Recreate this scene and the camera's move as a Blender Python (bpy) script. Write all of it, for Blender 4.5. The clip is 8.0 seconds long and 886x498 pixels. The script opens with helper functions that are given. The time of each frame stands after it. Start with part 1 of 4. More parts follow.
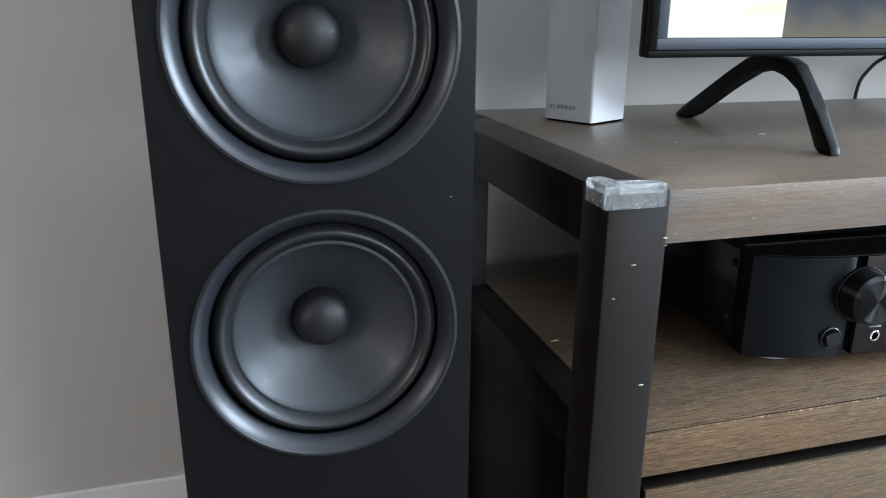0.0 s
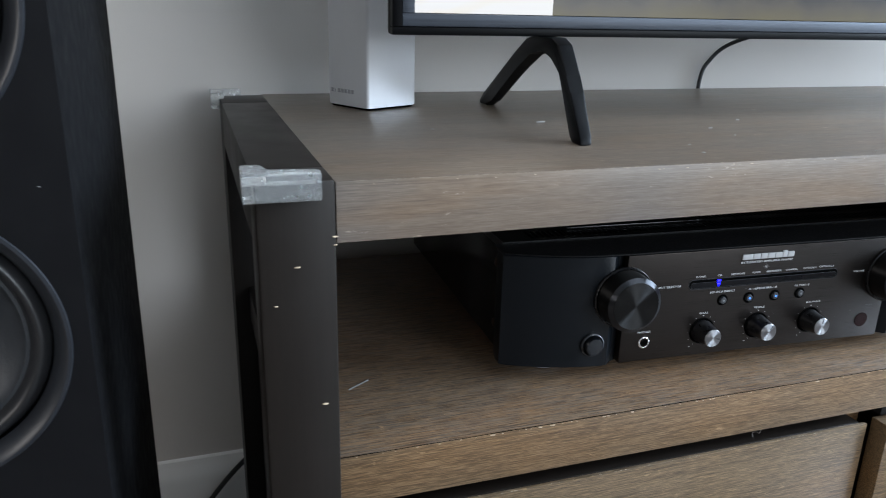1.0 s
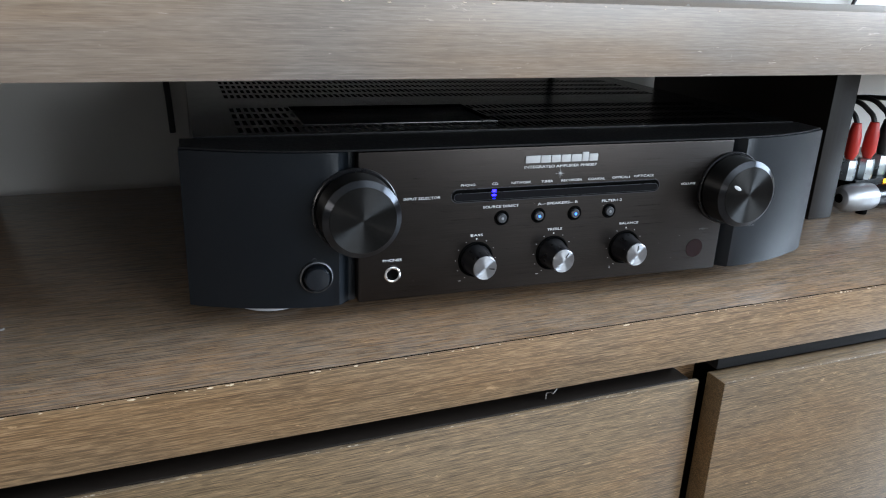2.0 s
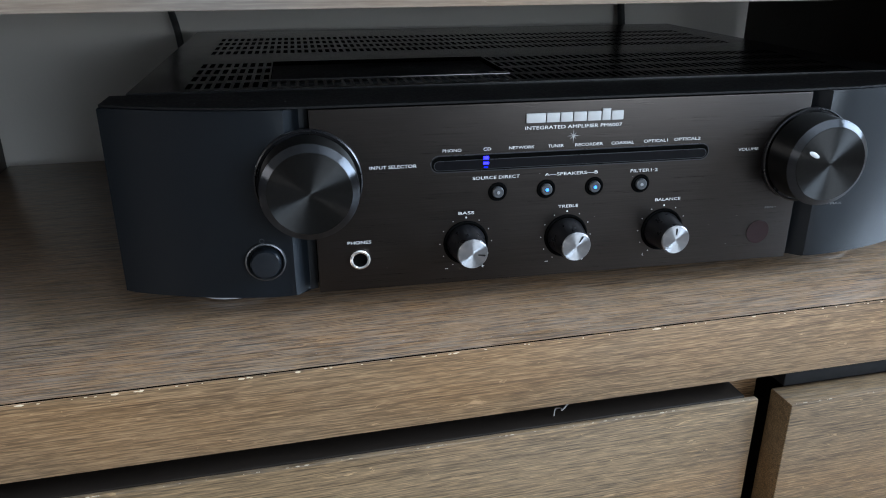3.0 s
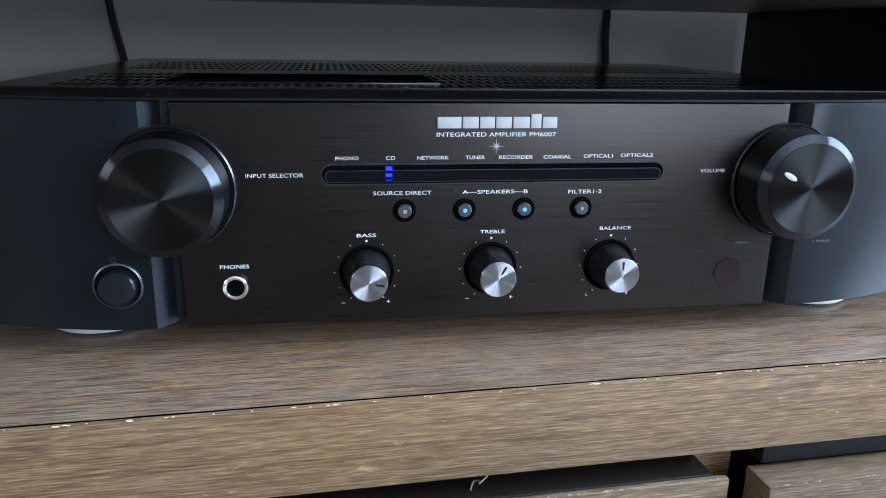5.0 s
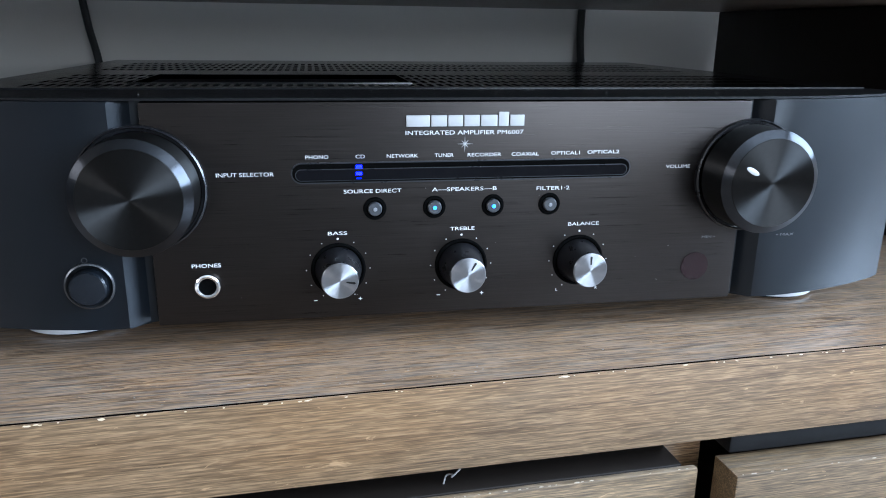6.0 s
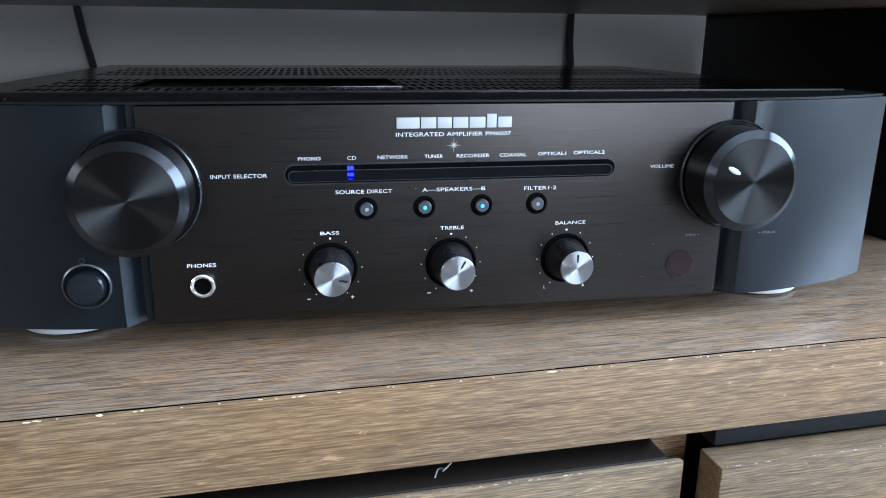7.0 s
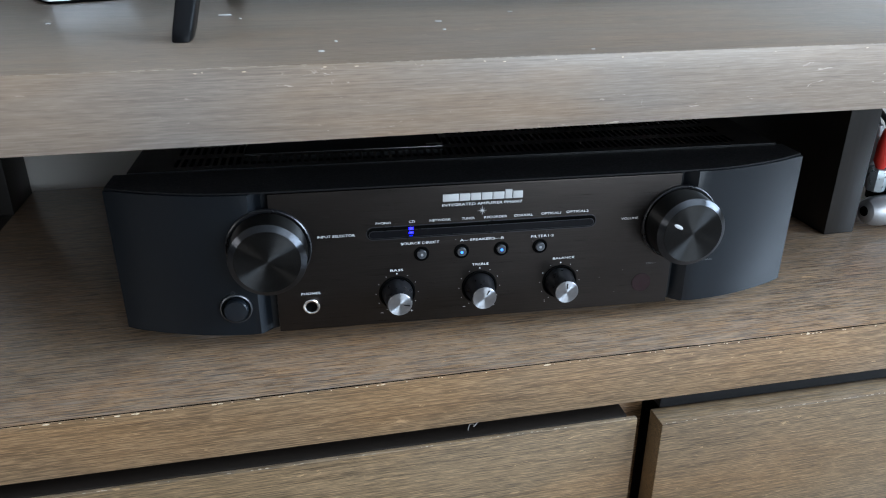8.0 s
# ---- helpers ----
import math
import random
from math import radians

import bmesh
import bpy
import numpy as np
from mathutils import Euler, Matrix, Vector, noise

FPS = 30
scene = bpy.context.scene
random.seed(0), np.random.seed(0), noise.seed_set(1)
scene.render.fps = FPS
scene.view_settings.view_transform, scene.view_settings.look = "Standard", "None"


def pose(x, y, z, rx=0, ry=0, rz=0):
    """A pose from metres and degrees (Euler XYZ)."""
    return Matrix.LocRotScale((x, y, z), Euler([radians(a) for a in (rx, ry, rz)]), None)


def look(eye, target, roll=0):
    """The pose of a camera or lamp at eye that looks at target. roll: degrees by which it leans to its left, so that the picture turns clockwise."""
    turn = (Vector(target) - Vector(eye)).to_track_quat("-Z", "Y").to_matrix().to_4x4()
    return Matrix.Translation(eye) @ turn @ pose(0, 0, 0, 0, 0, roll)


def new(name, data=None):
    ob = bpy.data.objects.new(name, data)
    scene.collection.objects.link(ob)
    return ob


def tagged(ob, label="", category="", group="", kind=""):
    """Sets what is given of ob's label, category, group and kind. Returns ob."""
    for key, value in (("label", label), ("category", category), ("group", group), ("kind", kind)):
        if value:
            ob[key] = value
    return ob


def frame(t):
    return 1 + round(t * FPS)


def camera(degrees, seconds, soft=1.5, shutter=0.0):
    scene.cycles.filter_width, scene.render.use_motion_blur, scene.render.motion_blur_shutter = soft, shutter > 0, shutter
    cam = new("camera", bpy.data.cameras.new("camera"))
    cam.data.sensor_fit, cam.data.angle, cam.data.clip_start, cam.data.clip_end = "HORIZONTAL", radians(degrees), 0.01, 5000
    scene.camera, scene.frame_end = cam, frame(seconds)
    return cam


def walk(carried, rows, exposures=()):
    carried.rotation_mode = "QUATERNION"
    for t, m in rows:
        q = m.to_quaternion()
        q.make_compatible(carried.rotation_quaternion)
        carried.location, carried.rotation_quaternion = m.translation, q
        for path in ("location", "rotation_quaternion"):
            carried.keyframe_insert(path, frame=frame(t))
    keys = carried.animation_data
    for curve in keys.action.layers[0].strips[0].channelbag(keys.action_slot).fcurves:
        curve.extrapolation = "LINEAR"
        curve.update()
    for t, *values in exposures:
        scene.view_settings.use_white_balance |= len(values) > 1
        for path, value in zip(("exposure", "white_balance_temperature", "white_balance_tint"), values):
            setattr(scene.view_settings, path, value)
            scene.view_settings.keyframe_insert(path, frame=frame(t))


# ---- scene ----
cam = camera(61.3, 8.0, soft=1.0, shutter=0.1)
PATH = [
    (0, (0.026, 0.037, 0.692), (0.553, 1.869, 0.088), 0.4),
    (0.5, (0.123, 0.005, 0.699), (0.658, 1.836, 0.095), 0.5),
    (1, (0.227, 0.044, 0.678), (0.841, 1.844, 0.058), 1.4),
    (1.2, (0.271, 0.057, 0.655), (0.94, 1.834, 0.028), 2.0),
    (1.5, (0.333, 0.08, 0.636), (1.052, 1.831, -0.01), 2.4),
    (1.8, (0.394, 0.103, 0.607), (1.11, 1.85, -0.053), 2.3),
    (2, (0.43, 0.118, 0.588), (1.149, 1.859, -0.083), 2.3),
    (2.2, (0.456, 0.133, 0.583), (1.145, 1.869, -0.131), 2.2),
    (3.3, (0.54, 0.189, 0.553), (0.919, 2.013, -0.180), 0.1),
    (3.5, (0.552, 0.201, 0.546), (0.92, 2.034, -0.169), 0.4),
    (4, (0.582, 0.216, 0.535), (0.961, 2.085, -0.0675), 0.9),
    (4.5, (0.586, 0.216, 0.525), (0.963, 2.097, -0.041), 1.0),
    (6, (0.592, 0.21, 0.524), (1.019, 2.082, -0.0365), 0.7),
    (6.5, (0.595, 0.205, 0.524), (1.03, 2.075, -0.0385), 0.5),
    (7, (0.592, 0.202, 0.524), (1.035, 2.075, -0.0265), 0.5),
    (7.5, (0.586, 0.177, 0.541), (1.037, 2.039, -0.034), 0.7),
    (7.7, (0.576, 0.14, 0.588), (1.004, 1.956, -0.134), 0.8),
    (8, (0.557, 0.098, 0.647), (0.936, 1.88, -0.179), 0.1),
]
walk(cam, [(t, look(eye, target, roll)) for t, eye, target, roll in PATH],
     [(0, 0.1, 6080, 10), (0.9, -0.1, 6080, 10), (1.5, -0.02, 6150, 10), (2.0, 0.2, 6150, 10), (3.5, 0.26, 5700, 8), (4.5, 0.25, 5580, 9), (6.0, 0.74, 5500, 9), (7.3, 0.74, 5500, 9), (8, 0.24, 5850, 8)])

# ---- world and light ----
world = bpy.data.worlds.new("sky")
scene.world = world
world.use_nodes = True
wn = world.node_tree
sky = wn.nodes.new("ShaderNodeTexSky")
sky.sky_type = "NISHITA"
sky.sun_disc = False
sky.sun_elevation = radians(38)
sky.sun_rotation = radians(150)
wn.links.new(sky.outputs[0], wn.nodes["Background"].inputs[0])
wn.nodes["Background"].inputs[1].default_value = 0.12

ROOM_X0, ROOM_X1, ROOM_Y0, WALL_Y, ROOM_Z = -3.4, 3.2, -2.6, 0.905, 2.5


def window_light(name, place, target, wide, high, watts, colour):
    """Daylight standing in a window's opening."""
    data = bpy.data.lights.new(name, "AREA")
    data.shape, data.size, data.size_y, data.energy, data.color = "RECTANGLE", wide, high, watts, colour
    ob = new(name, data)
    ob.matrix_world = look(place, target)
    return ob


window_light("daylight_east", (3.17, -0.28, 1.48), (0, -0.28, 1.3), 1.7, 1.44, 265, (0.74, 0.87, 1.0))
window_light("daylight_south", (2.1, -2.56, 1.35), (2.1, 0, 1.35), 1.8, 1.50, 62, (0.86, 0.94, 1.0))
# added warm fill from an unseen west opening, brightens the left wall
window_light("warm_fill_west", (-3.36, -1.3, 1.5), (0, -1.3, 1.3), 1.5, 1.1, 37, (1.0, 0.91, 0.82))

# ---- materials ----


class Nodes:
    """A small wrapper to write node materials in few lines."""

    def __init__(self, name):
        self.mat = bpy.data.materials.new(name)
        self.mat.use_nodes = True
        self.tree = self.mat.node_tree
        self.bsdf = self.tree.nodes["Principled BSDF"]
        self.coord = self.tree.nodes.new("ShaderNodeTexCoord").outputs["Object"]

    def link(self, a, b):
        self.tree.links.new(a, b)

    def mapped(self, scale):
        m = self.tree.nodes.new("ShaderNodeMapping")
        m.inputs["Scale"].default_value = scale
        self.link(self.coord, m.inputs["Vector"])
        return m.outputs[0]

    def noise(self, scale, detail=3.0, rough=0.55, stretch=(1, 1, 1), distort=0.0):
        n = self.tree.nodes.new("ShaderNodeTexNoise")
        n.inputs["Scale"].default_value = scale
        n.inputs["Detail"].default_value = detail
        n.inputs["Roughness"].default_value = rough
        n.inputs["Distortion"].default_value = distort
        self.link(self.mapped(stretch), n.inputs["Vector"])
        return n.outputs["Fac"]

    def ramp(self, fac, *stops):
        r = self.tree.nodes.new("ShaderNodeValToRGB")
        while len(r.color_ramp.elements) < len(stops):
            r.color_ramp.elements.new(0.5)
        for e, (at, c) in zip(r.color_ramp.elements, stops):
            e.position = at
            e.color = (c, c, c, 1) if isinstance(c, (int, float)) else (*c, 1)
        self.link(fac, r.inputs[0])
        return r.outputs[0]

    def mix(self, fac, a, b, how="MIX"):
        m = self.tree.nodes.new("ShaderNodeMix")
        m.data_type, m.blend_type = "RGBA", how
        for sock, v in ((m.inputs[0], fac), (m.inputs[6], a), (m.inputs[7], b)):
            if isinstance(v, (int, float)):
                sock.default_value = v
            elif isinstance(v, tuple):
                sock.default_value = (*v, 1)
            else:
                self.link(v, sock)
        return m.outputs[2]

    def bump(self, height, strength, distance=0.001):
        b = self.tree.nodes.new("ShaderNodeBump")
        b.inputs["Strength"].default_value = strength
        b.inputs["Distance"].default_value = distance
        self.link(height, b.inputs["Height"])
        self.link(b.outputs[0], self.bsdf.inputs["Normal"])

    def set(self, **values):
        for key, v in values.items():
            sock = self.bsdf.inputs[key.replace("_", " ").title().replace("Ior", "IOR")]
            if isinstance(v, (int, float)):
                sock.default_value = v
            elif isinstance(v, tuple):
                sock.default_value = (*v, 1)
            else:
                self.link(v, sock)
        return self


def plain(name, colour, rough, metal=0.0, vary=0.25, scale=60.0, bump=0.0, bump_scale=900.0, gloss=0.5, wear=0.15):
    """A surface of one paint, with soft unevenness in colour and gloss."""
    n = Nodes(name)
    soft = n.noise(scale, 4)
    dark = tuple(c * (1 - vary) for c in colour)
    light = tuple(min(1, c * (1 + vary)) for c in colour)
    n.set(base_color=n.mix(soft, dark, light), metallic=metal,
          roughness=n.ramp(n.noise(scale * 3, 3), (0.3, rough * (1 - wear)), (0.7, min(1, rough * (1 + wear)))))
    n.bsdf.inputs["Specular IOR Level"].default_value = gloss
    if bump:
        n.bump(n.noise(bump_scale, 2), bump, 0.0004)
    return n.mat


def wood_veneer(name, deep, mid, pale, rough, force=1.0, coat=0.45):
    """Weathered veneer whose grain runs along x."""
    n = Nodes(name)
    board = n.noise(1.0, 4, 0.6, (2.6, 48, 48), 0.6)
    streak = n.noise(1.0, 2, 0.5, (24, 1300, 1300), 0.2)
    pores = n.noise(1.0, 2, 0.5, (95, 1650, 1650), 0.25)
    flake = n.noise(1.0, 3, 0.6, (260, 700, 700), 0.5)
    dash = n.noise(1.0, 3, 0.55, (15, 400, 400), 0.4)
    cloud = n.noise(5.0, 3, 0.5, (1, 1.6, 1.6))
    figure = n.noise(1.0, 4, 0.6, (3.2, 120, 120), 0.5)
    c = n.ramp(board, (0.36, tuple(v * (1 - 0.18 * force) for v in mid)), (0.5, mid), (0.64, tuple(v * (1 + 0.2 * force) for v in mid)))
    c = n.mix(n.ramp(n.noise(1.0, 3, 0.55, (4.5, 30, 30), 0.6), (0.45, 0.0), (0.62, 0.45)), c, (mid[0] * 1.25, mid[1] * 1.06, mid[2] * 0.82))
    c = n.mix(n.ramp(cloud, (0.42, 0.0), (0.60, 0.55)), c, tuple(v * f for v, f in zip(pale, (0.50, 0.58, 0.70))))
    c = n.mix(n.ramp(figure, (0.36, 0.35 * force), (0.52, 0.0)), c, tuple(0.5 * (p + q) for p, q in zip(deep, mid)))
    c = n.mix(n.ramp(figure, (0.54, 0.0), (0.68, 0.25 * force)), c, pale)
    c = n.mix(n.ramp(dash, (0.36, 0.8 * force), (0.48, 0.0)), c, tuple(v * 0.8 for v in deep))
    c = n.mix(n.ramp(dash, (0.54, 0.0), (0.68, 0.3 * force)), c, pale)
    c = n.mix(n.ramp(streak, (0.51, 0.0), (0.60, 0.6 * force)), c, pale)
    c = n.mix(n.ramp(streak, (0.40, 0.75 * force), (0.48, 0.0)), c, deep)
    c = n.mix(n.ramp(pores, (0.36, 0.75 * force), (0.47, 0.0)), c, tuple(v * 0.5 for v in deep))
    c = n.mix(n.ramp(pores, (0.54, 0.0), (0.66, 0.6 * force)), c, tuple(min(1, v * 1.5) for v in pale))
    # a thin film of grey dust lies on faces that look up
    geo = n.tree.nodes.new("ShaderNodeNewGeometry")
    up = n.tree.nodes.new("ShaderNodeSeparateXYZ")
    n.link(geo.outputs["Normal"], up.inputs[0])
    film = n.mix(1.0, n.ramp(up.outputs[2], (0.85, 0.0), (0.97, 1.0)), n.ramp(n.noise(1.0, 5, 0.75, (34, 620, 620)), (0.40, 0.02), (0.66, 0.55 * force * force)), "MULTIPLY")
    c = n.mix(film, c, (0.265, 0.245, 0.222))
    scuff = n.noise(1.0, 4, 0.7, (55, 190, 190), 0.8)
    c = n.mix(n.ramp(scuff, (0.66, 0.0), (0.71, 0.5)), c, tuple(min(1, v * 1.9) for v in pale))
    c = n.mix(n.ramp(flake, (0.70, 0.0), (0.76, 0.6 * force)), c, tuple(min(1, v * 2.0) for v in pale))
    n.set(base_color=c, roughness=n.ramp(streak, (0.3, rough * 0.85), (0.7, min(1, rough * 1.2))))
    n.bsdf.inputs["Coat Weight"].default_value = coat
    n.bsdf.inputs["Specular IOR Level"].default_value = 0.35
    n.bsdf.inputs["Coat Roughness"].default_value = 0.24
    n.bump(n.mix(0.5, pores, streak), 0.18, 0.0005)
    return n.mat


def painted_wood(name, colour, rough):
    """Dark painted wood with faint grain and small pale scuffs."""
    n = Nodes(name)
    grain = n.noise(1.0, 4, 0.6, (300, 300, 14))
    scuff = n.noise(1.0, 5, 0.7, (160, 160, 260))
    c = n.mix(grain, tuple(v * 0.7 for v in colour), tuple(v * 1.35 for v in colour))
    c = n.mix(n.ramp(scuff, (0.72, 0.0), (0.78, 0.6)), c, (0.2, 0.17, 0.14))
    n.set(base_color=c, roughness=n.ramp(n.noise(30, 4), (0.3, rough * 0.92), (0.7, rough * 1.1)))
    n.bsdf.inputs["Specular IOR Level"].default_value = 0.24
    n.bump(grain, 0.15, 0.0004)
    return n.mat


def brushed(name, colour, rough, along=(3, 900, 900), metal=0.9):
    """Metal brushed along x."""
    n = Nodes(name)
    hair = n.noise(1.0, 4, 0.65, along)
    soft = n.noise(14, 3)
    n.set(base_color=n.mix(n.mix(0.3, n.ramp(hair, (0.28, 0.0), (0.72, 1.0)), soft), tuple(c * 0.75 for c in colour), tuple(c * 1.3 for c in colour)), metallic=metal,
          roughness=n.ramp(hair, (0.32, rough * 0.8), (0.68, rough * 1.25)))
    n.bump(hair, 0.2, 0.0002)
    return n.mat


def spun(name, colour, rough):
    """Metal turned on a lathe, whose gloss fans out from the centre."""
    n = Nodes(name)
    t = n.tree.nodes.new("ShaderNodeTangent")
    t.direction_type, t.axis = "RADIAL", "Y"
    n.set(base_color=n.mix(n.noise(400, 2), tuple(c * 0.85 for c in colour), tuple(c * 1.15 for c in colour)), metallic=1.0, roughness=rough, anisotropic=1.0, anisotropic_rotation=0.25)
    n.link(t.outputs[0], n.bsdf.inputs["Tangent"])
    return n.mat


def glowing(name, colour, strength):
    n = Nodes(name)
    n.set(base_color=colour, emission_color=colour, emission_strength=strength, roughness=0.3)
    return n.mat


M = {}
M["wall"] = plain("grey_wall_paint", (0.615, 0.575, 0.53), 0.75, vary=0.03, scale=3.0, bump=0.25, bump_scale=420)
# unseen walls get a much darker colour, which keeps bounce and reflections low
M["far_wall"] = plain("dark_unseen_wall", (0.24, 0.23, 0.215), 0.8, vary=0.03, scale=3.0, bump=0.25, bump_scale=420)
M["ceiling"] = plain("white_ceiling_paint", (0.78, 0.78, 0.77), 0.9, vary=0.03)
M["trim"] = plain("white_trim_paint", (0.74, 0.72, 0.68), 0.4, vary=0.06, scale=8)
M["floor"] = wood_veneer("floor_boards", (0.030, 0.019, 0.012), (0.060, 0.040, 0.026), (0.085, 0.060, 0.042), 0.5)
M["wood"] = wood_veneer("weathered_veneer", (0.050, 0.026, 0.011), (0.176, 0.097, 0.042), (0.275, 0.170, 0.087), 0.37, 0.9)
M["edge_wood"] = wood_veneer("edge_veneer", (0.072, 0.040, 0.018), (0.170, 0.104, 0.050), (0.260, 0.165, 0.086), 0.40, 0.6)
M["worn_wood"] = wood_veneer("greyed_veneer", (0.080, 0.056, 0.039), (0.190, 0.146, 0.110), (0.275, 0.232, 0.190), 0.40, 0.2)
M["top_wood"] = wood_veneer("dark_top_veneer", (0.055, 0.036, 0.022), (0.128, 0.092, 0.062), (0.200, 0.156, 0.115), 0.42, 0.45, 0.3)
M["drawer_wood"] = wood_veneer("drawer_veneer", (0.046, 0.027, 0.011), (0.128, 0.077, 0.034), (0.205, 0.132, 0.066), 0.42, 0.62)
M["black_wood"] = painted_wood("black_brown_paint", (0.0115, 0.0088, 0.0070), 0.40)
M["raw_chip"] = plain("raw_wood_chip", (0.50, 0.39, 0.27), 0.8)
M["edge_wear"] = plain("worn_edge_wood", (0.27, 0.22, 0.165), 0.7)
M["dust"] = plain("dust_flock", (0.22, 0.21, 0.20), 0.9)
M["cabinet"] = plain("satin_black_vinyl", (0.0052, 0.0052, 0.0060), 0.38, vary=0.2, scale=25, bump=0.2, bump_scale=1600, gloss=0.20)
M["side_vinyl"] = plain("grained_black_vinyl", (0.005, 0.005, 0.0055), 0.7, vary=0.2, scale=25, bump=0.3, bump_scale=1600, gloss=0.06)
M["ring"] = plain("satin_ring_paint", (0.015, 0.0165, 0.020), 0.34, vary=0.1, wear=0.03)
M["rubber"] = plain("rubber_surround", (0.014, 0.014, 0.015), 0.36, vary=0.15)
M["cone"] = plain("paper_cone", (0.028, 0.031, 0.035), 0.44, vary=0.22, scale=45, bump=0.3, bump_scale=700)
M["cap"] = plain("soft_cap", (0.010, 0.010, 0.011), 0.5, vary=0.15)
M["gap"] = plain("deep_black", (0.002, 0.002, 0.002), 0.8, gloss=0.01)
M["panel"] = brushed("black_brushed_aluminium", (0.030, 0.0256, 0.0232), 0.33, (24, 2500, 2500))
M["cheek"] = plain("satin_black_moulding", (0.0040, 0.0056, 0.0078), 0.38, vary=0.1, scale=30, bump=0.1, bump_scale=2400, wear=0.05, gloss=0.23)
M["edge_black"] = plain("dusty_black_edge", (0.007, 0.007, 0.0075), 0.45, vary=0.25, scale=200, gloss=0.16)
M["steel"] = plain("black_painted_steel", (0.006, 0.006, 0.0065), 0.20, vary=0.15, scale=30, bump=0.05, bump_scale=2000, wear=0.08, gloss=0.55)
M["spun_dark"] = spun("dark_spun_aluminium", (0.025, 0.0246, 0.0242), 0.42)
M["spun_light"] = spun("bright_spun_aluminium", (0.31, 0.31, 0.32), 0.46)
M["bevel"] = spun("turned_bevel", (0.048, 0.050, 0.055), 0.28)
M["button_gloss"] = plain("gloss_button_black", (0.006, 0.0075, 0.010), 0.22, wear=0.04, gloss=0.4)
M["ring_metal"] = plain("satin_ring_metal", (0.09, 0.094, 0.10), 0.30, metal=0.9, wear=0.05)
M["knob_side"] = plain("black_knob_skirt", (0.007, 0.007, 0.008), 0.28, wear=0.04)
M["chrome"] = plain("polished_chrome", (0.75, 0.75, 0.75), 0.16, metal=1.0, vary=0.05, wear=0.04)
M["foot_silver"] = plain("satin_foot_silver", (0.50, 0.50, 0.51), 0.5, vary=0.05)
M["dim_ink"] = plain("dim_print", (0.12, 0.12, 0.125), 0.5)
M["silver_ink"] = plain("silver_print", (0.64, 0.64, 0.64), 0.5, vary=0.08, scale=300)
M["badge"] = plain("satin_silver_badge", (0.40, 0.40, 0.40), 0.55, metal=0.0, vary=0.08, scale=300)
M["smoke"] = plain("smoked_window", (0.004, 0.004, 0.005), 0.10, gloss=0.10, wear=0.03)
M["red_glass"] = plain("dark_red_window", (0.0105, 0.0034, 0.0042), 0.2, gloss=0.2)
M["rim"] = plain("satin_rim", (0.045, 0.047, 0.052), 0.3, metal=0.8)
M["grey_button"] = plain("grey_button", (0.035, 0.037, 0.041), 0.35)
M["blue_led"] = glowing("blue_led", (0.012, 0.007, 1.0), 14.0)
M["deep_blue"] = glowing("deep_blue_glint", (0.0, 0.006, 1.0), 1.2)
M["blue_lamp"] = glowing("blue_button_lamp", (0.04, 0.19, 0.9), 2.2)
M["pale_lamp"] = plain("unlit_lamp", (0.2, 0.205, 0.215), 0.4)
M["tv_black"] = plain("gloss_black_plastic", (0.004, 0.004, 0.005), 0.25, vary=0.1, gloss=0.3, wear=0.03)
M["tv_bezel"] = brushed("blue_grey_bezel", (0.048, 0.054, 0.066), 0.40, metal=0.6)
M["leg"] = plain("black_leg_plastic", (0.0016, 0.0016, 0.0020), 0.34, vary=0.1, gloss=0.09, wear=0.02)
M["white_plastic"] = plain("white_plastic", (0.76, 0.76, 0.77), 0.4, vary=0.03)
M["grey_mark"] = plain("pale_grey_print", (0.40, 0.40, 0.42), 0.5)
M["cable"] = plain("black_cable", (0.01, 0.01, 0.01), 0.45)
M["copper"] = plain("coppered_screw", (0.13, 0.085, 0.065), 0.35, metal=1.0)
M["red_boot"] = plain("red_plug_boot", (0.55, 0.03, 0.02), 0.4)
M["plug_grey"] = plain("satin_plug_metal", (0.42, 0.46, 0.48), 0.3, metal=0.8)
M["silver_cap"] = plain("satin_silver_cap", (0.36, 0.36, 0.37), 0.40, metal=0.6)
M["green_led"] = glowing("green_led", (0.35, 0.9, 0.05), 4.0)
M["amber_led"] = glowing("amber_led", (1.0, 0.5, 0.02), 4.0)


def clear_plastic():
    n = Nodes("clear_plastic")
    n.set(base_color=n.mix(n.noise(90, 3), (0.86, 0.90, 0.90), (0.97, 0.98, 0.98)), roughness=n.ramp(n.noise(220, 3), (0.35, 0.06), (0.7, 0.3)), ior=1.46)
    n.bsdf.inputs["Transmission Weight"].default_value = 0.88
    n.bump(n.noise(160, 3), 0.5, 0.001)
    return n.mat


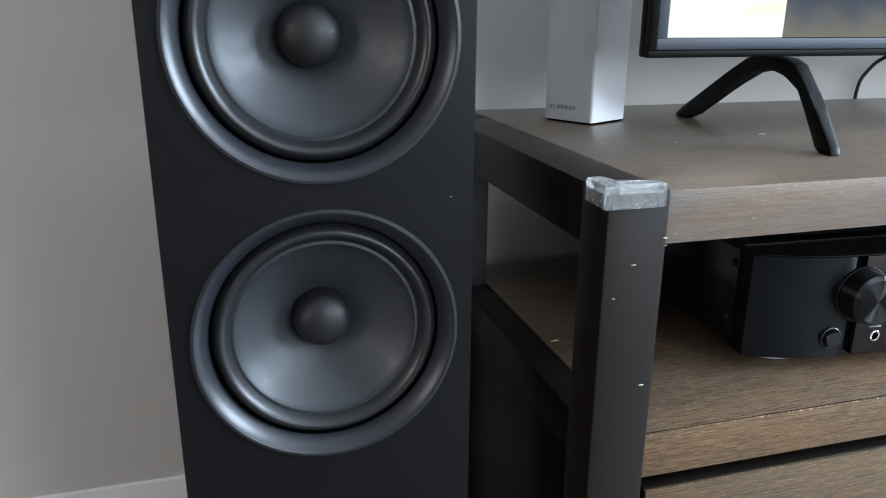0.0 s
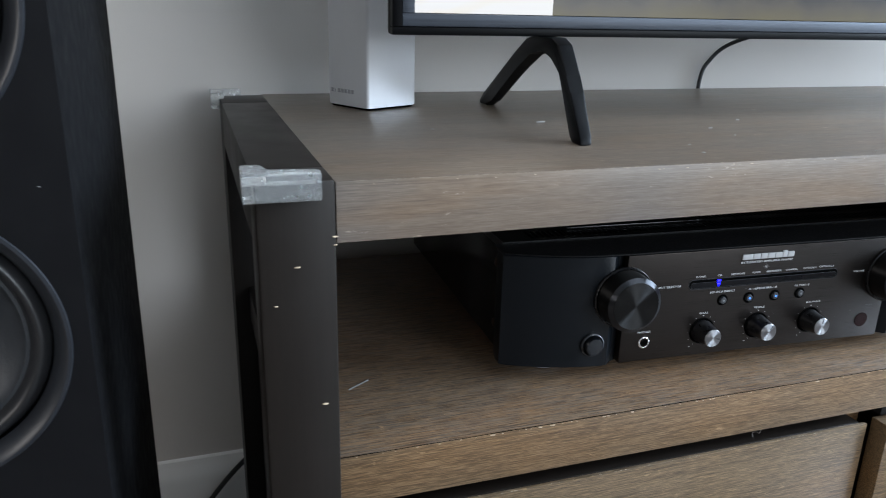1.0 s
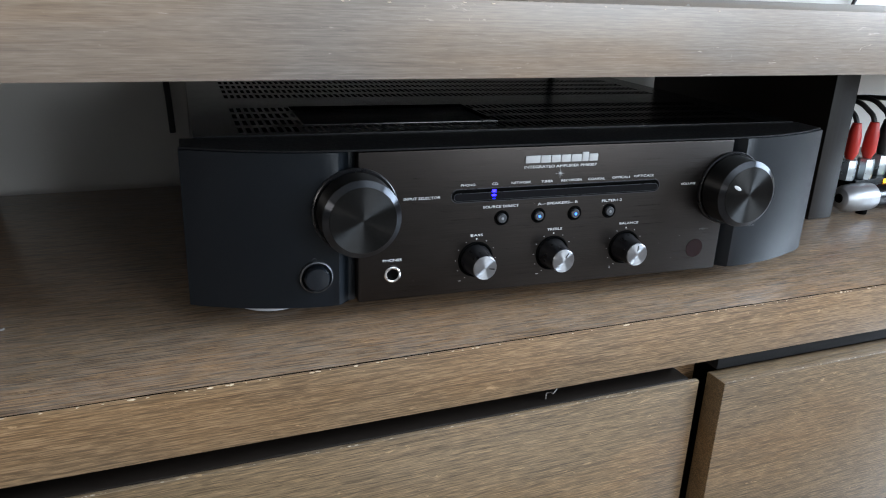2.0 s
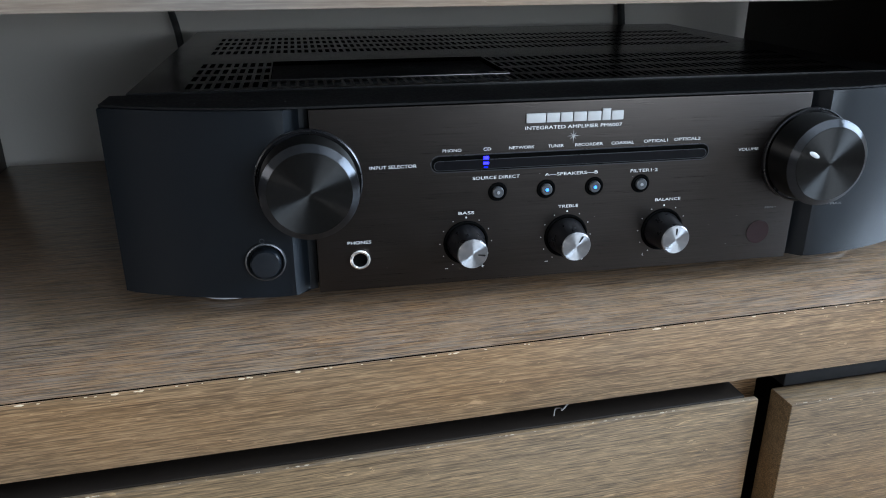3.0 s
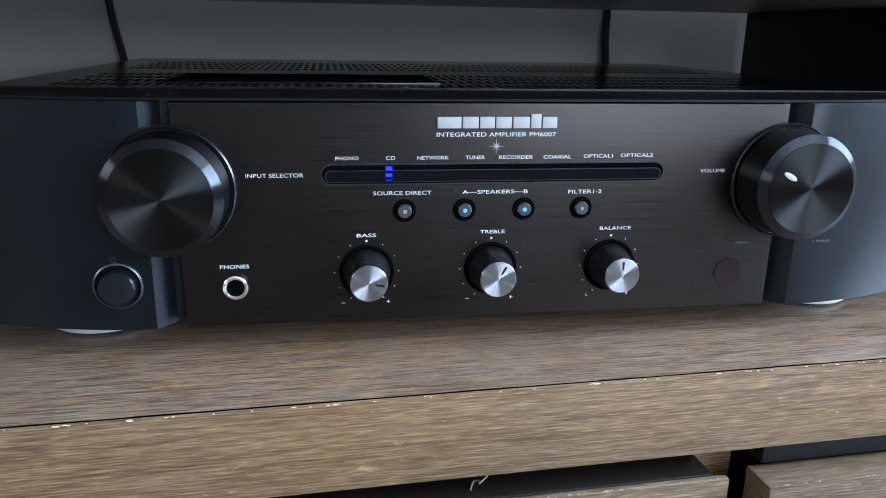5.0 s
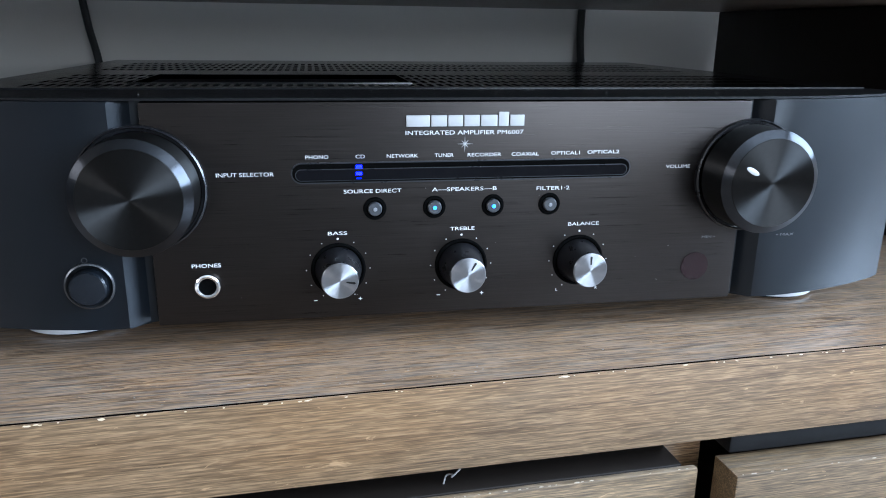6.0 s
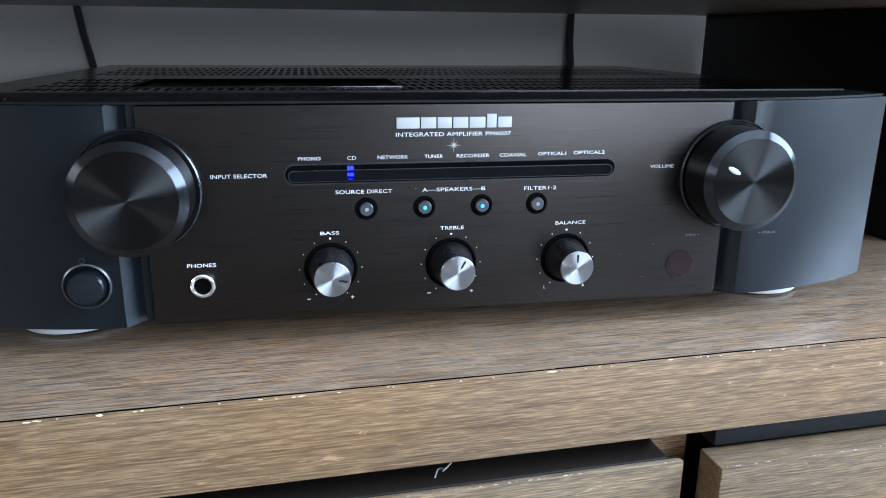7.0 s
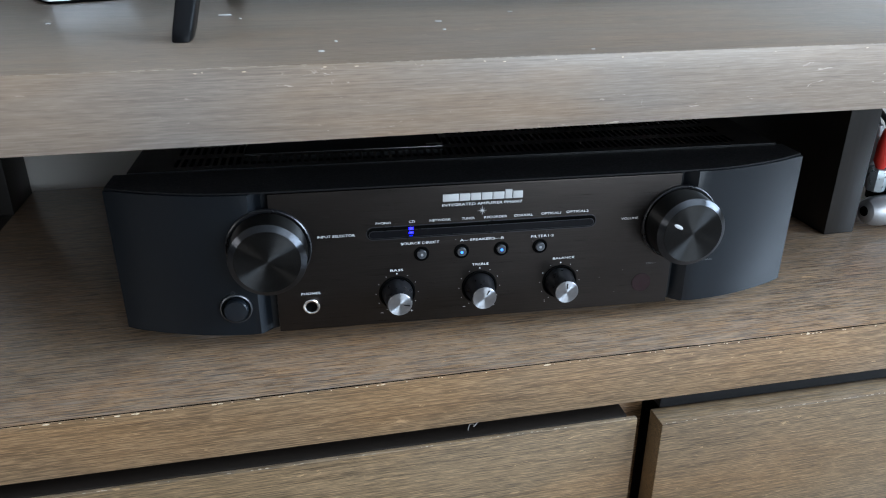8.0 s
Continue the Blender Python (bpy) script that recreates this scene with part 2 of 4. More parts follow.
def screen_picture():
    """A lit television picture: a pale panel beside a dim, blurred outdoor scene."""
    n = Nodes("screen_picture")
    sep = n.tree.nodes.new("ShaderNodeSeparateXYZ")
    n.link(n.coord, sep.inputs[0])
    pale = n.ramp(n.noise(1.0, 2, 0.4, (9, 9, 16), 1.2), (0.44, (1.0, 0.98, 0.94)), (0.60, (1.0, 0.91, 0.74)), (0.70, (0.80, 0.56, 0.32)))
    low = n.tree.nodes.new("ShaderNodeMath")
    low.operation = "MULTIPLY_ADD"
    low.inputs[1].default_value, low.inputs[2].default_value = 16.0, -1.45
    n.link(sep.outputs[2], low.inputs[0])
    blur = n.mix(0.35, low.outputs[0], n.noise(1.0, 2, 0.4, (22, 22, 26), 0.3))
    scene_c = n.ramp(blur, (0.12, (0.20, 0.18, 0.115)), (0.30, (0.15, 0.14, 0.12)), (0.48, (0.060, 0.068, 0.085)), (0.75, (0.022, 0.032, 0.058)))
    side = n.tree.nodes.new("ShaderNodeMath")
    side.operation = "GREATER_THAN"
    side.inputs[1].default_value = 0.139
    n.link(sep.outputs[0], side.inputs[0])
    c = n.mix(side.outputs[0], pale, scene_c)
    n.set(base_color=(0.01, 0.01, 0.01), emission_color=c, emission_strength=0.95, roughness=0.2)
    n.bsdf.inputs["Specular IOR Level"].default_value = 0.12
    return n.mat


M["clear"] = clear_plastic()
M["screen"] = screen_picture()

# ---- mesh helpers ----


def link_mesh(name, bm, material, sharp=32):
    me = bpy.data.meshes.new(name)
    bmesh.ops.recalc_face_normals(bm, faces=bm.faces)
    for f in bm.faces:
        f.smooth = True
    bm.to_mesh(me)
    bm.free()
    me.set_sharp_from_angle(angle=radians(sharp))
    me.materials.append(M[material])
    return new(name, me)


def part(name, bm, material, parent, label="", at=None, sharp=32):
    """One mesh object under a thing or under a part."""
    ob = link_mesh(name, bm, material, sharp)
    ob.parent = parent
    if at:
        ob.location = at
    return tagged(ob, label)


def thing(name, place, label, category, turn=0.0, group="", kind=""):
    ob = new(name)
    ob.empty_display_size = 0.05
    ob.matrix_world = pose(*place, 0, 0, turn)
    return tagged(ob, label, category, group, kind)


def setting(name, bm, material, label, category):
    return tagged(link_mesh(name, bm, material), label, category, "", "structure")


def box(x0, x1, y0, y1, z0, z1, bevel=0.0, bm=None, seg=2):
    bm = bm or bmesh.new()
    r = bmesh.ops.create_cube(bm, size=1.0)
    verts = r["verts"]
    for v in verts:
        v.co = Vector((x0 + (v.co.x + 0.5) * (x1 - x0), y0 + (v.co.y + 0.5) * (y1 - y0), z0 + (v.co.z + 0.5) * (z1 - z0)))
    if bevel:
        edges = list({e for v in verts for e in v.link_edges})
        bmesh.ops.bevel(bm, geom=edges, offset=bevel, segments=seg, profile=0.6, affect="EDGES", clamp_overlap=True)
    return bm


def turned(profile, cx=0.0, y0=0.0, cz=0.0, seg=64, bm=None, axis="y"):
    """A solid of revolution; profile rows are (radius, height towards the room) from the rim to the centre."""
    bm = bm or bmesh.new()
    rings = []
    for r, d in profile:
        def place(a):
            if axis == "y":
                return (cx + r * math.cos(a), y0 - d, cz + r * math.sin(a))
            if axis == "z":
                return (cx + r * math.cos(a), y0 + r * math.sin(a), cz + d)
            return (cx + d, y0 + r * math.cos(a), cz + r * math.sin(a))
        if r < 1e-6:
            rings.append([bm.verts.new(place(0))])
        else:
            rings.append([bm.verts.new(place(2 * math.pi * i / seg)) for i in range(seg)])
    for a, b in zip(rings, rings[1:]):
        for i in range(seg):
            j = (i + 1) % seg
            if len(b) == 1 and len(a) > 1:
                bm.faces.new((a[i], a[j], b[0]))
            elif len(a) == 1 and len(b) > 1:
                bm.faces.new((a[0], b[j], b[i]))
            elif len(a) > 1:
                bm.faces.new((a[i], a[j], b[j], b[i]))
    return bm


def tube(points, radius, seg=10, bm=None, taper=None, flat=1.0):
    """A round cord along a smooth line through the points."""
    bm = bm or bmesh.new()
    pts = [Vector(p) for p in points]
    fine = []
    for i in range(len(pts) - 1):
        p0, p1, p2, p3 = pts[max(i - 1, 0)], pts[i], pts[i + 1], pts[min(i + 2, len(pts) - 1)]
        for k in range(8):
            t = k / 8
            fine.append(0.5 * ((2 * p1) + (p2 - p0) * t + (2 * p0 - 5 * p1 + 4 * p2 - p3) * t * t + (3 * p1 - p0 - 3 * p2 + p3) * t ** 3))
    fine.append(pts[-1])
    rings = []
    side = None
    for i, p in enumerate(fine):
        way = (fine[min(i + 1, len(fine) - 1)] - fine[max(i - 1, 0)]).normalized()
        if side is None:
            side = way.orthogonal().normalized() if flat == 1.0 else Vector((1, 0, 0))
        side = (side - way * side.dot(way)).normalized()
        up = way.cross(side)
        r = radius if taper is None else radius * (taper[0] + (taper[1] - taper[0]) * i / (len(fine) - 1))
        rings.append([bm.verts.new(p + side * (r * flat * math.cos(2 * math.pi * k / seg)) + up * (r * math.sin(2 * math.pi * k / seg))) for k in range(seg)])
    for a, b in zip(rings, rings[1:]):
        for k in range(seg):
            j = (k + 1) % seg
            bm.faces.new((a[k], a[j], b[j], b[k]))
    bm.faces.new(rings[0])
    bm.faces.new(rings[-1])
    return bm


def outline_solid(points, z0, z1, bm=None):
    """An upright solid over a plan outline of (x, y)."""
    bm = bm or bmesh.new()
    low = [bm.verts.new((x, y, z0)) for x, y in points]
    high = [bm.verts.new((x, y, z1)) for x, y in points]
    n = len(points)
    for i in range(n):
        j = (i + 1) % n
        bm.faces.new((low[i], low[j], high[j], high[i]))
    bm.faces.new(low)
    bm.faces.new(high)
    return bm


def plate_with_holes(x0, x1, z0, z1, holes, radius, y, seg=64):
    """An upright plate in which round holes stand one above the other; holes lists their (x, z)."""
    bm = bmesh.new()
    grid = [z0]
    for cx, cz in holes:
        grid += [cz - radius * 1.03, cz + radius * 1.03]
    grid.append(z1)
    for i, (a, b) in enumerate(zip(grid, grid[1:])):
        if i % 2 == 0:
            bm.faces.new([bm.verts.new((x, y, z)) for x, z in ((x0, a), (x1, a), (x1, b), (x0, b))])
            continue
        cx, cz = holes[i // 2]
        inner, outer = [], []
        for k in range(seg):
            t = 2 * math.pi * (k + 0.5) / seg
            c, s = math.cos(t), math.sin(t)
            reach = min(((x1 - cx) if c > 0 else (cx - x0)) / max(abs(c), 1e-6), ((b - cz) if s > 0 else (cz - a)) / max(abs(s), 1e-6))
            inner.append(bm.verts.new((cx + radius * c, y, cz + radius * s)))
            outer.append(bm.verts.new((cx + reach * c, y, cz + reach * s)))
        for k in range(seg):
            j = (k + 1) % seg
            bm.faces.new((inner[k], inner[j], outer[j], outer[k]))
            if (outer[k].co.x - outer[j].co.x) and (outer[k].co.z - outer[j].co.z):
                px = x1 if outer[k].co.x + outer[j].co.x > 2 * cx else x0
                pz = b if outer[k].co.z + outer[j].co.z > 2 * cz else a
                bm.faces.new((outer[k], outer[j], bm.verts.new((px, y, pz))))
    return bm


def lettering(words, x0, x1, z, high, parent, y, material="silver_ink", name="lettering", deep=0.00008):
    """Printed capitals between x0 and x1, their middle at height z."""
    curve = bpy.data.curves.new("lettering_curve", "FONT")
    curve.body, curve.size, curve.extrude, curve.offset, curve.resolution_u = words, 1.0, 0.02, 0.0, 3
    tmp = new("lettering_curve", curve)
    dg = bpy.context.evaluated_depsgraph_get()
    me = bpy.data.meshes.new_from_object(tmp.evaluated_get(dg))
    bpy.data.objects.remove(tmp)
    bpy.data.curves.remove(curve)
    co = np.array([v.co for v in me.vertices])
    lo, hi = co.min(0), co.max(0)
    for v in me.vertices:
        u = (v.co - Vector(lo)) / 1.0
        v.co = Vector((x0 + u.x / (hi[0] - lo[0]) * (x1 - x0), y - (u.z / max(hi[2] - lo[2], 1e-6)) * deep, z + (u.y / (hi[1] - lo[1]) - 0.5) * high))
    me.materials.clear()
    me.materials.append(M[material])
    ob = new(name, me)
    ob.parent = parent
    return ob


# ---- the room ----
setting("floor", box(ROOM_X0, ROOM_X1, ROOM_Y0, WALL_Y, -0.05, 0.0), "floor", "brown wood floor", "floor")
setting("ceiling", box(ROOM_X0, ROOM_X1, ROOM_Y0, WALL_Y, ROOM_Z, ROOM_Z + 0.1), "ceiling", "plain white ceiling", "ceiling")
setting("wall_north", box(ROOM_X0 - 0.1, ROOM_X1 + 0.1, WALL_Y, WALL_Y + 0.1, -0.05, ROOM_Z + 0.1), "wall", "plain grey painted wall behind the television stand", "wall")


def wall_with_opening(along, a0, a1, at0, at1, o0, o1, oz0, oz1):
    bm = bmesh.new()
    for p0, p1, q0, q1 in ((a0, o0, -0.05, ROOM_Z + 0.1), (o1, a1, -0.05, ROOM_Z + 0.1), (o0, o1, -0.05, oz0), (o0, o1, oz1, ROOM_Z + 0.1)):
        if q1 - q0 > 0.001:
            if along == "y":
                box(at0, at1, p0, p1, q0, q1, bm=bm)
            else:
                box(p0, p1, at0, at1, q0, q1, bm=bm)
    return bm


# unseen enclosing walls in the darkened colour
setting("wall_west", wall_with_opening("y", ROOM_Y0, WALL_Y, ROOM_X0 - 0.1, ROOM_X0, -2.07, -0.53, 0.93, 2.07), "far_wall", "unseen dark grey wall with an added window opening", "far_wall")
setting("wall_east", wall_with_opening("y", ROOM_Y0, WALL_Y, ROOM_X1, ROOM_X1 + 0.1, -1.16, 0.60, 0.73, 2.23), "far_wall", "unseen dark grey wall with a wide window opening", "far_wall")
setting("wall_south", wall_with_opening("x", ROOM_X0 - 0.1, ROOM_X1 + 0.1, ROOM_Y0 - 0.1, ROOM_Y0, 1.17, 3.03, 0.57, 2.13), "far_wall", "unseen dark grey wall with a wide window opening", "far_wall")
bm = bmesh.new()
skirt = [(0, 0), (0.014, 0), (0.014, 0.107), (0.011, 0.117), (0.007, 0.124), (0.004, 0.133), (0, 0.135)]
ends = [[bm.verts.new((x, WALL_Y - d, z)) for d, z in skirt] for x in (ROOM_X0, ROOM_X1)]
for i in range(len(skirt) - 1):
    bm.faces.new((ends[0][i], ends[1][i], ends[1][i + 1], ends[0][i + 1]))
setting("baseboard", bm, "trim", "white painted baseboard along the grey wall", "baseboard")

rng = random.Random(7)


def flecks(count, spot, size, flat):
    """Small uneven chips; spot() gives each one's place, flat its thin direction."""
    bm = bmesh.new()
    for _ in range(count):
        c = Vector(spot())
        s = size * rng.uniform(0.4, 1.3)
        long = s * rng.uniform(1.0, 3.0)
        n = rng.randint(5, 7)
        ring = []
        for k in range(n):
            a = 2 * math.pi * k / n
            u, v = long * math.cos(a) * rng.uniform(0.7, 1.1), s * 0.5 * math.sin(a) * rng.uniform(0.7, 1.2)
            ring.append(c + (Vector((u, v, 0)) if flat == "z" else Vector((u, 0, v))))
        up = Vector((0, 0, min(0.0005, size * 0.5))) if flat == "z" else Vector((0, -0.0005, 0))
        low = [bm.verts.new(p - up * 0.6) for p in ring]
        high = [bm.verts.new(c + (p - c) * 0.7 + up) for p in ring]
        for k in range(n):
            bm.faces.new((low[k], low[(k + 1) % n], high[(k + 1) % n], high[k]))
        bm.faces.new(high)
    return bm


# ---- the television stand ----
ST_X0, ST_X1, ST_F, ST_B, TOP_Z, SHELF_Z = 0.2570, 1.783, 0.456, 0.872, 0.581, 0.390
stand = thing("tv_stand", (ST_X0, ST_F, 0), "weathered brown wooden television stand with black end frames", "tv stand")
OX, OY = ST_X0, ST_F


def sbox(x0, x1, y0, y1, z0, z1, bevel=0.0015):
    """A board given in room metres, as a mesh in the stand's own frame."""
    return box(x0 - OX, x1 - OX, y0 - OY, y1 - OY, z0, z1, bevel)


top = part("top", sbox(0.3025, ST_X1 - 0.0495, 0.4590, ST_B + 0.021, 0.5445, TOP_Z, 0.0005), "top_wood", stand, "weathered brown wooden top with worn edges")
part("edge_band", sbox(0.3027, ST_X1 - 0.0497, 0.458, 0.4588, 0.5443, TOP_Z - 0.0002, 0.0003), "worn_wood", top, "greyed veneer band on the front edge")
shelf_bm = sbox(0.3025, ST_X1 - 0.0495, 0.4710, ST_B + 0.002, 0.3522, SHELF_Z, 0.0003)
shelf = part("shelf", shelf_bm, "wood", stand, "weathered brown wooden shelf with chipped front edge")
part("shelf_end", sbox(0.272, 0.3022, 0.495, 0.811, 0.352, SHELF_Z - 0.0006, 0.001), "black_wood", stand, "black strip at the shelf end")
for x0, x1 in ((ST_X0, 0.302), (ST_X1 - 0.049, ST_X1)):
    frame_side = part("end_frame", sbox(x0, x1, ST_F + 0.0382, ST_B - 0.0602, 0.539, 0.5825, 0.002), "black_wood", stand, "black painted top rail of the end frame")
    for y0, y1 in ((ST_F, ST_F + 0.038), (ST_B - 0.060, ST_B)):
        part("post", sbox(x0, x1, y0, y1, 0.0, 0.5827, 0.002), "black_wood", stand, "scuffed black painted post")
    part("side_panel", sbox(x0 + 0.020, x1 - 0.004, ST_F + 0.040, ST_B - 0.062, 0.11, 0.3515), "black_wood", stand, "black side panel")
part("divider", sbox(1.005, 1.034, 0.6135, ST_B - 0.002, 0.3902, 0.5441), "black_wood", stand, "black upright divider between the bays")
part("back_panel", sbox(0.3025, ST_X1 - 0.0495, ST_B - 0.03, ST_B - 0.02, 0.11, 0.3515), "black_wood", stand)
part("bottom_panel", sbox(0.3025, ST_X1 - 0.0495, 0.49, ST_B - 0.031, 0.10, 0.1095), "black_wood", stand)
for x in (0.7755, 1.2605):
    part("upright", sbox(x - 0.011, x + 0.009, 0.4925, ST_B - 0.031, 0.11, 0.3515), "wood", stand, "brown upright between the drawers")
part("rail", sbox(0.786, ST_X1 - 0.0495, 0.4730, 0.4890, 0.3415, 0.3518), "edge_black", stand, "dark rail under the shelf")
for x0, x1, y0, lip, tall in ((0.3155, 0.7695, 0.470, 0.004, 0.338), (0.7815, 1.2545, 0.459, 0.018, 0.3392), (1.2665, 1.7205, 0.466, 0.018, 0.3392)):
    drawer = part("drawer", sbox(x0, x1, y0, y0 + lip, 0.125, tall, 0.0012), "drawer_wood", stand, "weathered brown wooden drawer front")
    if lip < 0.01:
        # the first drawer's top face is black, the others' are brown
        part("black_backing", sbox(x0 + 0.0005, x1 - 0.006, y0 + lip + 0.0002, y0 + 0.0222, 0.125, 0.3385, 0.0008), "black_wood", drawer, "black backing behind the thin drawer facing")
    part("worn_edge", flecks(70, lambda: (rng.uniform(x0 + 0.002, x1 - 0.002) - OX, y0 + 0.0009 - OY, tall - 0.0001 + rng.uniform(-0.0001, 0.0001)), 0.0005, "z"), "edge_wear", drawer, "pale worn upper edge")["kind"] = "stuff"
    part("drawer_box", sbox(x0 + 0.012, x1 - 0.012, y0 + 0.0225, y0 + 0.36, 0.135, 0.318), "black_wood", drawer, "black drawer box")

part("edge_chips", flecks(90, lambda: (rng.uniform(0.31, 1.2) - OX, 0.4702 - OY, SHELF_Z - 0.0006 + rng.uniform(-0.0003, 0.0002)), 0.0005, "y"), "raw_chip", shelf, "pale chips along the shelf edge")["kind"] = "stuff"
part("edge_chips", flecks(22, lambda: (rng.uniform(0.31, 1.3) - OX, 0.4582 - OY, TOP_Z - 0.0016 + rng.uniform(-0.0008, 0.0005)), 0.0006, "y"), "raw_chip", top, "pale chips along the top edge")["kind"] = "stuff"
part("edge_band", sbox(0.3027, ST_X1 - 0.0497, 0.470, 0.4708, 0.352, SHELF_Z - 0.0002, 0.0003), "edge_wood", shelf, "golden brown veneer band on the shelf edge")
seam = bmesh.new()
at = 0.304
while at < ST_X1 - 0.08:
    run = rng.uniform(0.006, 0.030)
    deep = rng.choice((0.0001, 0.0002, 0.0003, 0.0004, 0.0005))
    box(at - OX, at + run - OX, 0.4706 - OY, 0.4708 + deep - OY, SHELF_Z - 0.0006, SHELF_Z + 0.0001, 0.0, seam)
    at += run
part("veneer_seam", seam, "gap", shelf, "dark broken joint behind the edge band")["kind"] = "stuff"

part("deep_chips", flecks(9, lambda: (rng.uniform(0.33, 1.1) - OX, 0.4702 - OY, SHELF_Z - 0.0008), 0.0012, "y"), "raw_chip", shelf, "larger bare chips in the shelf edge")["kind"] = "stuff"

# clear corner guards
def corner_guard(place, turn):
    g = thing("corner_guard", place, "clear plastic corner guard stuck on the stand's corner", "corner guard", turn, "corner guards")
    pts = [(-0.007, -0.009), (0.036, -0.009), (0.037, 0.000), (0.034, 0.0035), (0.007, 0.004), (0.006, 0.020), (0.003, 0.022), (-0.006, 0.021)]
    bm = outline_solid(pts, 0.0006, 0.0065)
    low = [(-0.007, -0.009), (0.036, -0.009), (0.0365, -0.0012), (-0.0006, -0.0012), (-0.0006, 0.021), (-0.006, 0.021)]
    bm2 = outline_solid(low, -0.0095, 0.00055)
    for b, outer in ((bm, [e for e in bm.edges if min(v.co.z for v in e.verts) > 0.003]), (bm2, [e for e in bm2.edges if max(v.co.z for v in e.verts) < -0.004])):
        bmesh.ops.bevel(b, geom=outer, offset=0.0014, segments=3, profile=0.5, affect="EDGES", clamp_overlap=True)
    part("pad", bm, "clear", g)
    part("flange", bm2, "clear", g)
    return g


corner_guard((ST_X0, ST_F, 0.5825), 0)
corner_guard((ST_X0, ST_B, 0.5825), -90)

# ---- the loudspeaker ----
SPK = (0.0752, 0.458, 0.0)
speaker = thing("floor_speaker", SPK, "tall satin black floor-standing loudspeaker with two woofers", "loudspeaker")
HW, SPK_D, SPK_H = 0.0910, 0.317, 0.96
WOOFERS = [(0.0004, 0.5018), (0.0004, 0.6790)]
RW = 0.0814
part("baffle", plate_with_holes(-HW, HW, 0.012, SPK_H, WOOFERS, RW, 0.0), "cabinet", speaker, "satin black front baffle")
bm = bmesh.new()
for x in (-HW, HW):
    bm.faces.new([bm.verts.new(p) for p in ((x, 0, 0.012), (x, SPK_D, 0.012), (x, SPK_D, SPK_H), (x, 0, SPK_H))])
bm.faces.new([bm.verts.new(p) for p in ((-HW, SPK_D, 0.012), (HW, SPK_D, 0.012), (HW, SPK_D, SPK_H), (-HW, SPK_D, SPK_H))])
for z in (0.012, SPK_H):
    bm.faces.new([bm.verts.new(p) for p in ((-HW, 0, z), (HW, 0, z), (HW, SPK_D, z), (-HW, SPK_D, z))])
bmesh.ops.remove_doubles(bm, verts=bm.verts, dist=1e-5)
part("cabinet", bm, "side_vinyl", speaker, "grained black cabinet sides")
part("plinth", box(-HW - 0.01, HW + 0.01, -0.01, SPK_D + 0.01, 0.0, 0.0118, 0.003), "cabinet", speaker)


def arc(r0, d0, r1, d1, rise, n=10):
    """A bulging run of profile points between two rims."""
    return [(r0 + (r1 - r0) * i / n, d0 + (d1 - d0) * i / n + rise * math.sin(math.pi * i / n)) for i in range(n + 1)]


part("scratch", flecks(1, lambda: (0.0765, -0.0002, 0.586), 0.0006, "y"), "dust", speaker, "tiny pale scratch")
for cx, cz in WOOFERS:
    woofer = part("woofer", turned([(RW + 0.0004, -0.001), (RW - 0.0004, 0.0012), (RW - 0.0022, 0.0014)] + arc(RW - 0.0030, 0.0010, 0.0708, -0.0090, 0.0012, 8), cx, 0, cz, 96), "ring", speaker, "black woofer in a satin trim ring")
    part("basket", turned([(0.0708, -0.0091), (0.0706, -0.016), (0.0690, -0.016)], cx, 0, cz, 96), "gap", woofer)
    part("surround", turned([(0.0700, -0.0145)] + arc(0.0699, -0.0120, 0.0590, -0.0115, 0.0060, 14) + [(0.0585, -0.0125)], cx, 0, cz, 96), "rubber", woofer, "black rubber surround")
    cone = [(0.0588, -0.0126), (0.0565, -0.0122), (0.0560, -0.0132)]
    for i in range(1, 13):
        t = i / 12
        cone.append((0.0560 + (0.0165 - 0.0560) * t, -0.0132 - 0.028 * t ** 0.85))
    part("cone", turned(cone, cx, 0, cz, 96), "cone", woofer, "dark grey paper cone")
    cap = [(0.0192, -0.0435), (0.0190, -0.0370), (0.0184, -0.0330)] + [(0.0180 * math.cos(math.pi / 2 * i / 10), -0.0320 + 0.0125 * math.sin(math.pi / 2 * i / 10)) for i in range(11)]
    cap[-1] = (0.0, cap[-1][1])
    part("dust_cap", turned(cap, cx, 0, cz, 64), "cap", woofer, "domed black dust cap")

# ---- on the stand's top ----
tv = thing("television", (0.382, 0.637, TOP_Z), "large black flat television, switched on, on the stand", "television")
TV_W, TV_H, TZ = 1.28, 0.735, 0.0740
part("housing", box(0, TV_W, 0.004, 0.014, TZ, TZ + TV_H, 0.003), "leg", tv)
part("rear_cover", box(0.25, TV_W - 0.25, 0.0142, 0.075, TZ + 0.03, TZ + 0.40, 0.012), "tv_black", tv)
bm = box(0, TV_W, -0.004, 0.0038, TZ, TZ + 0.0062, 0.001)
box(0, 0.008, -0.004, 0.0038, TZ + 0.0064, TZ + TV_H, 0.001, bm)
box(TV_W - 0.006, TV_W, -0.004, 0.0038, TZ + 0.0034, TZ + TV_H, 0.001, bm)
box(0.0062, TV_W - 0.0062, -0.004, 0.0038, TZ + TV_H - 0.006, TZ + TV_H, 0.001, bm)
part("outer_rim", bm, "leg", tv, "matt black outer rim")
bm = box(0.0084, TV_W - 0.0064, -0.0025, 0.0036, TZ + 0.0066, TZ + 0.0165, 0.0008)
box(0.0084, 0.0185, -0.0025, 0.0036, TZ + 0.0167, TZ + TV_H - 0.0064, 0.0008, bm)
part("bezel", bm, "tv_bezel", tv, "blue-grey bezel")
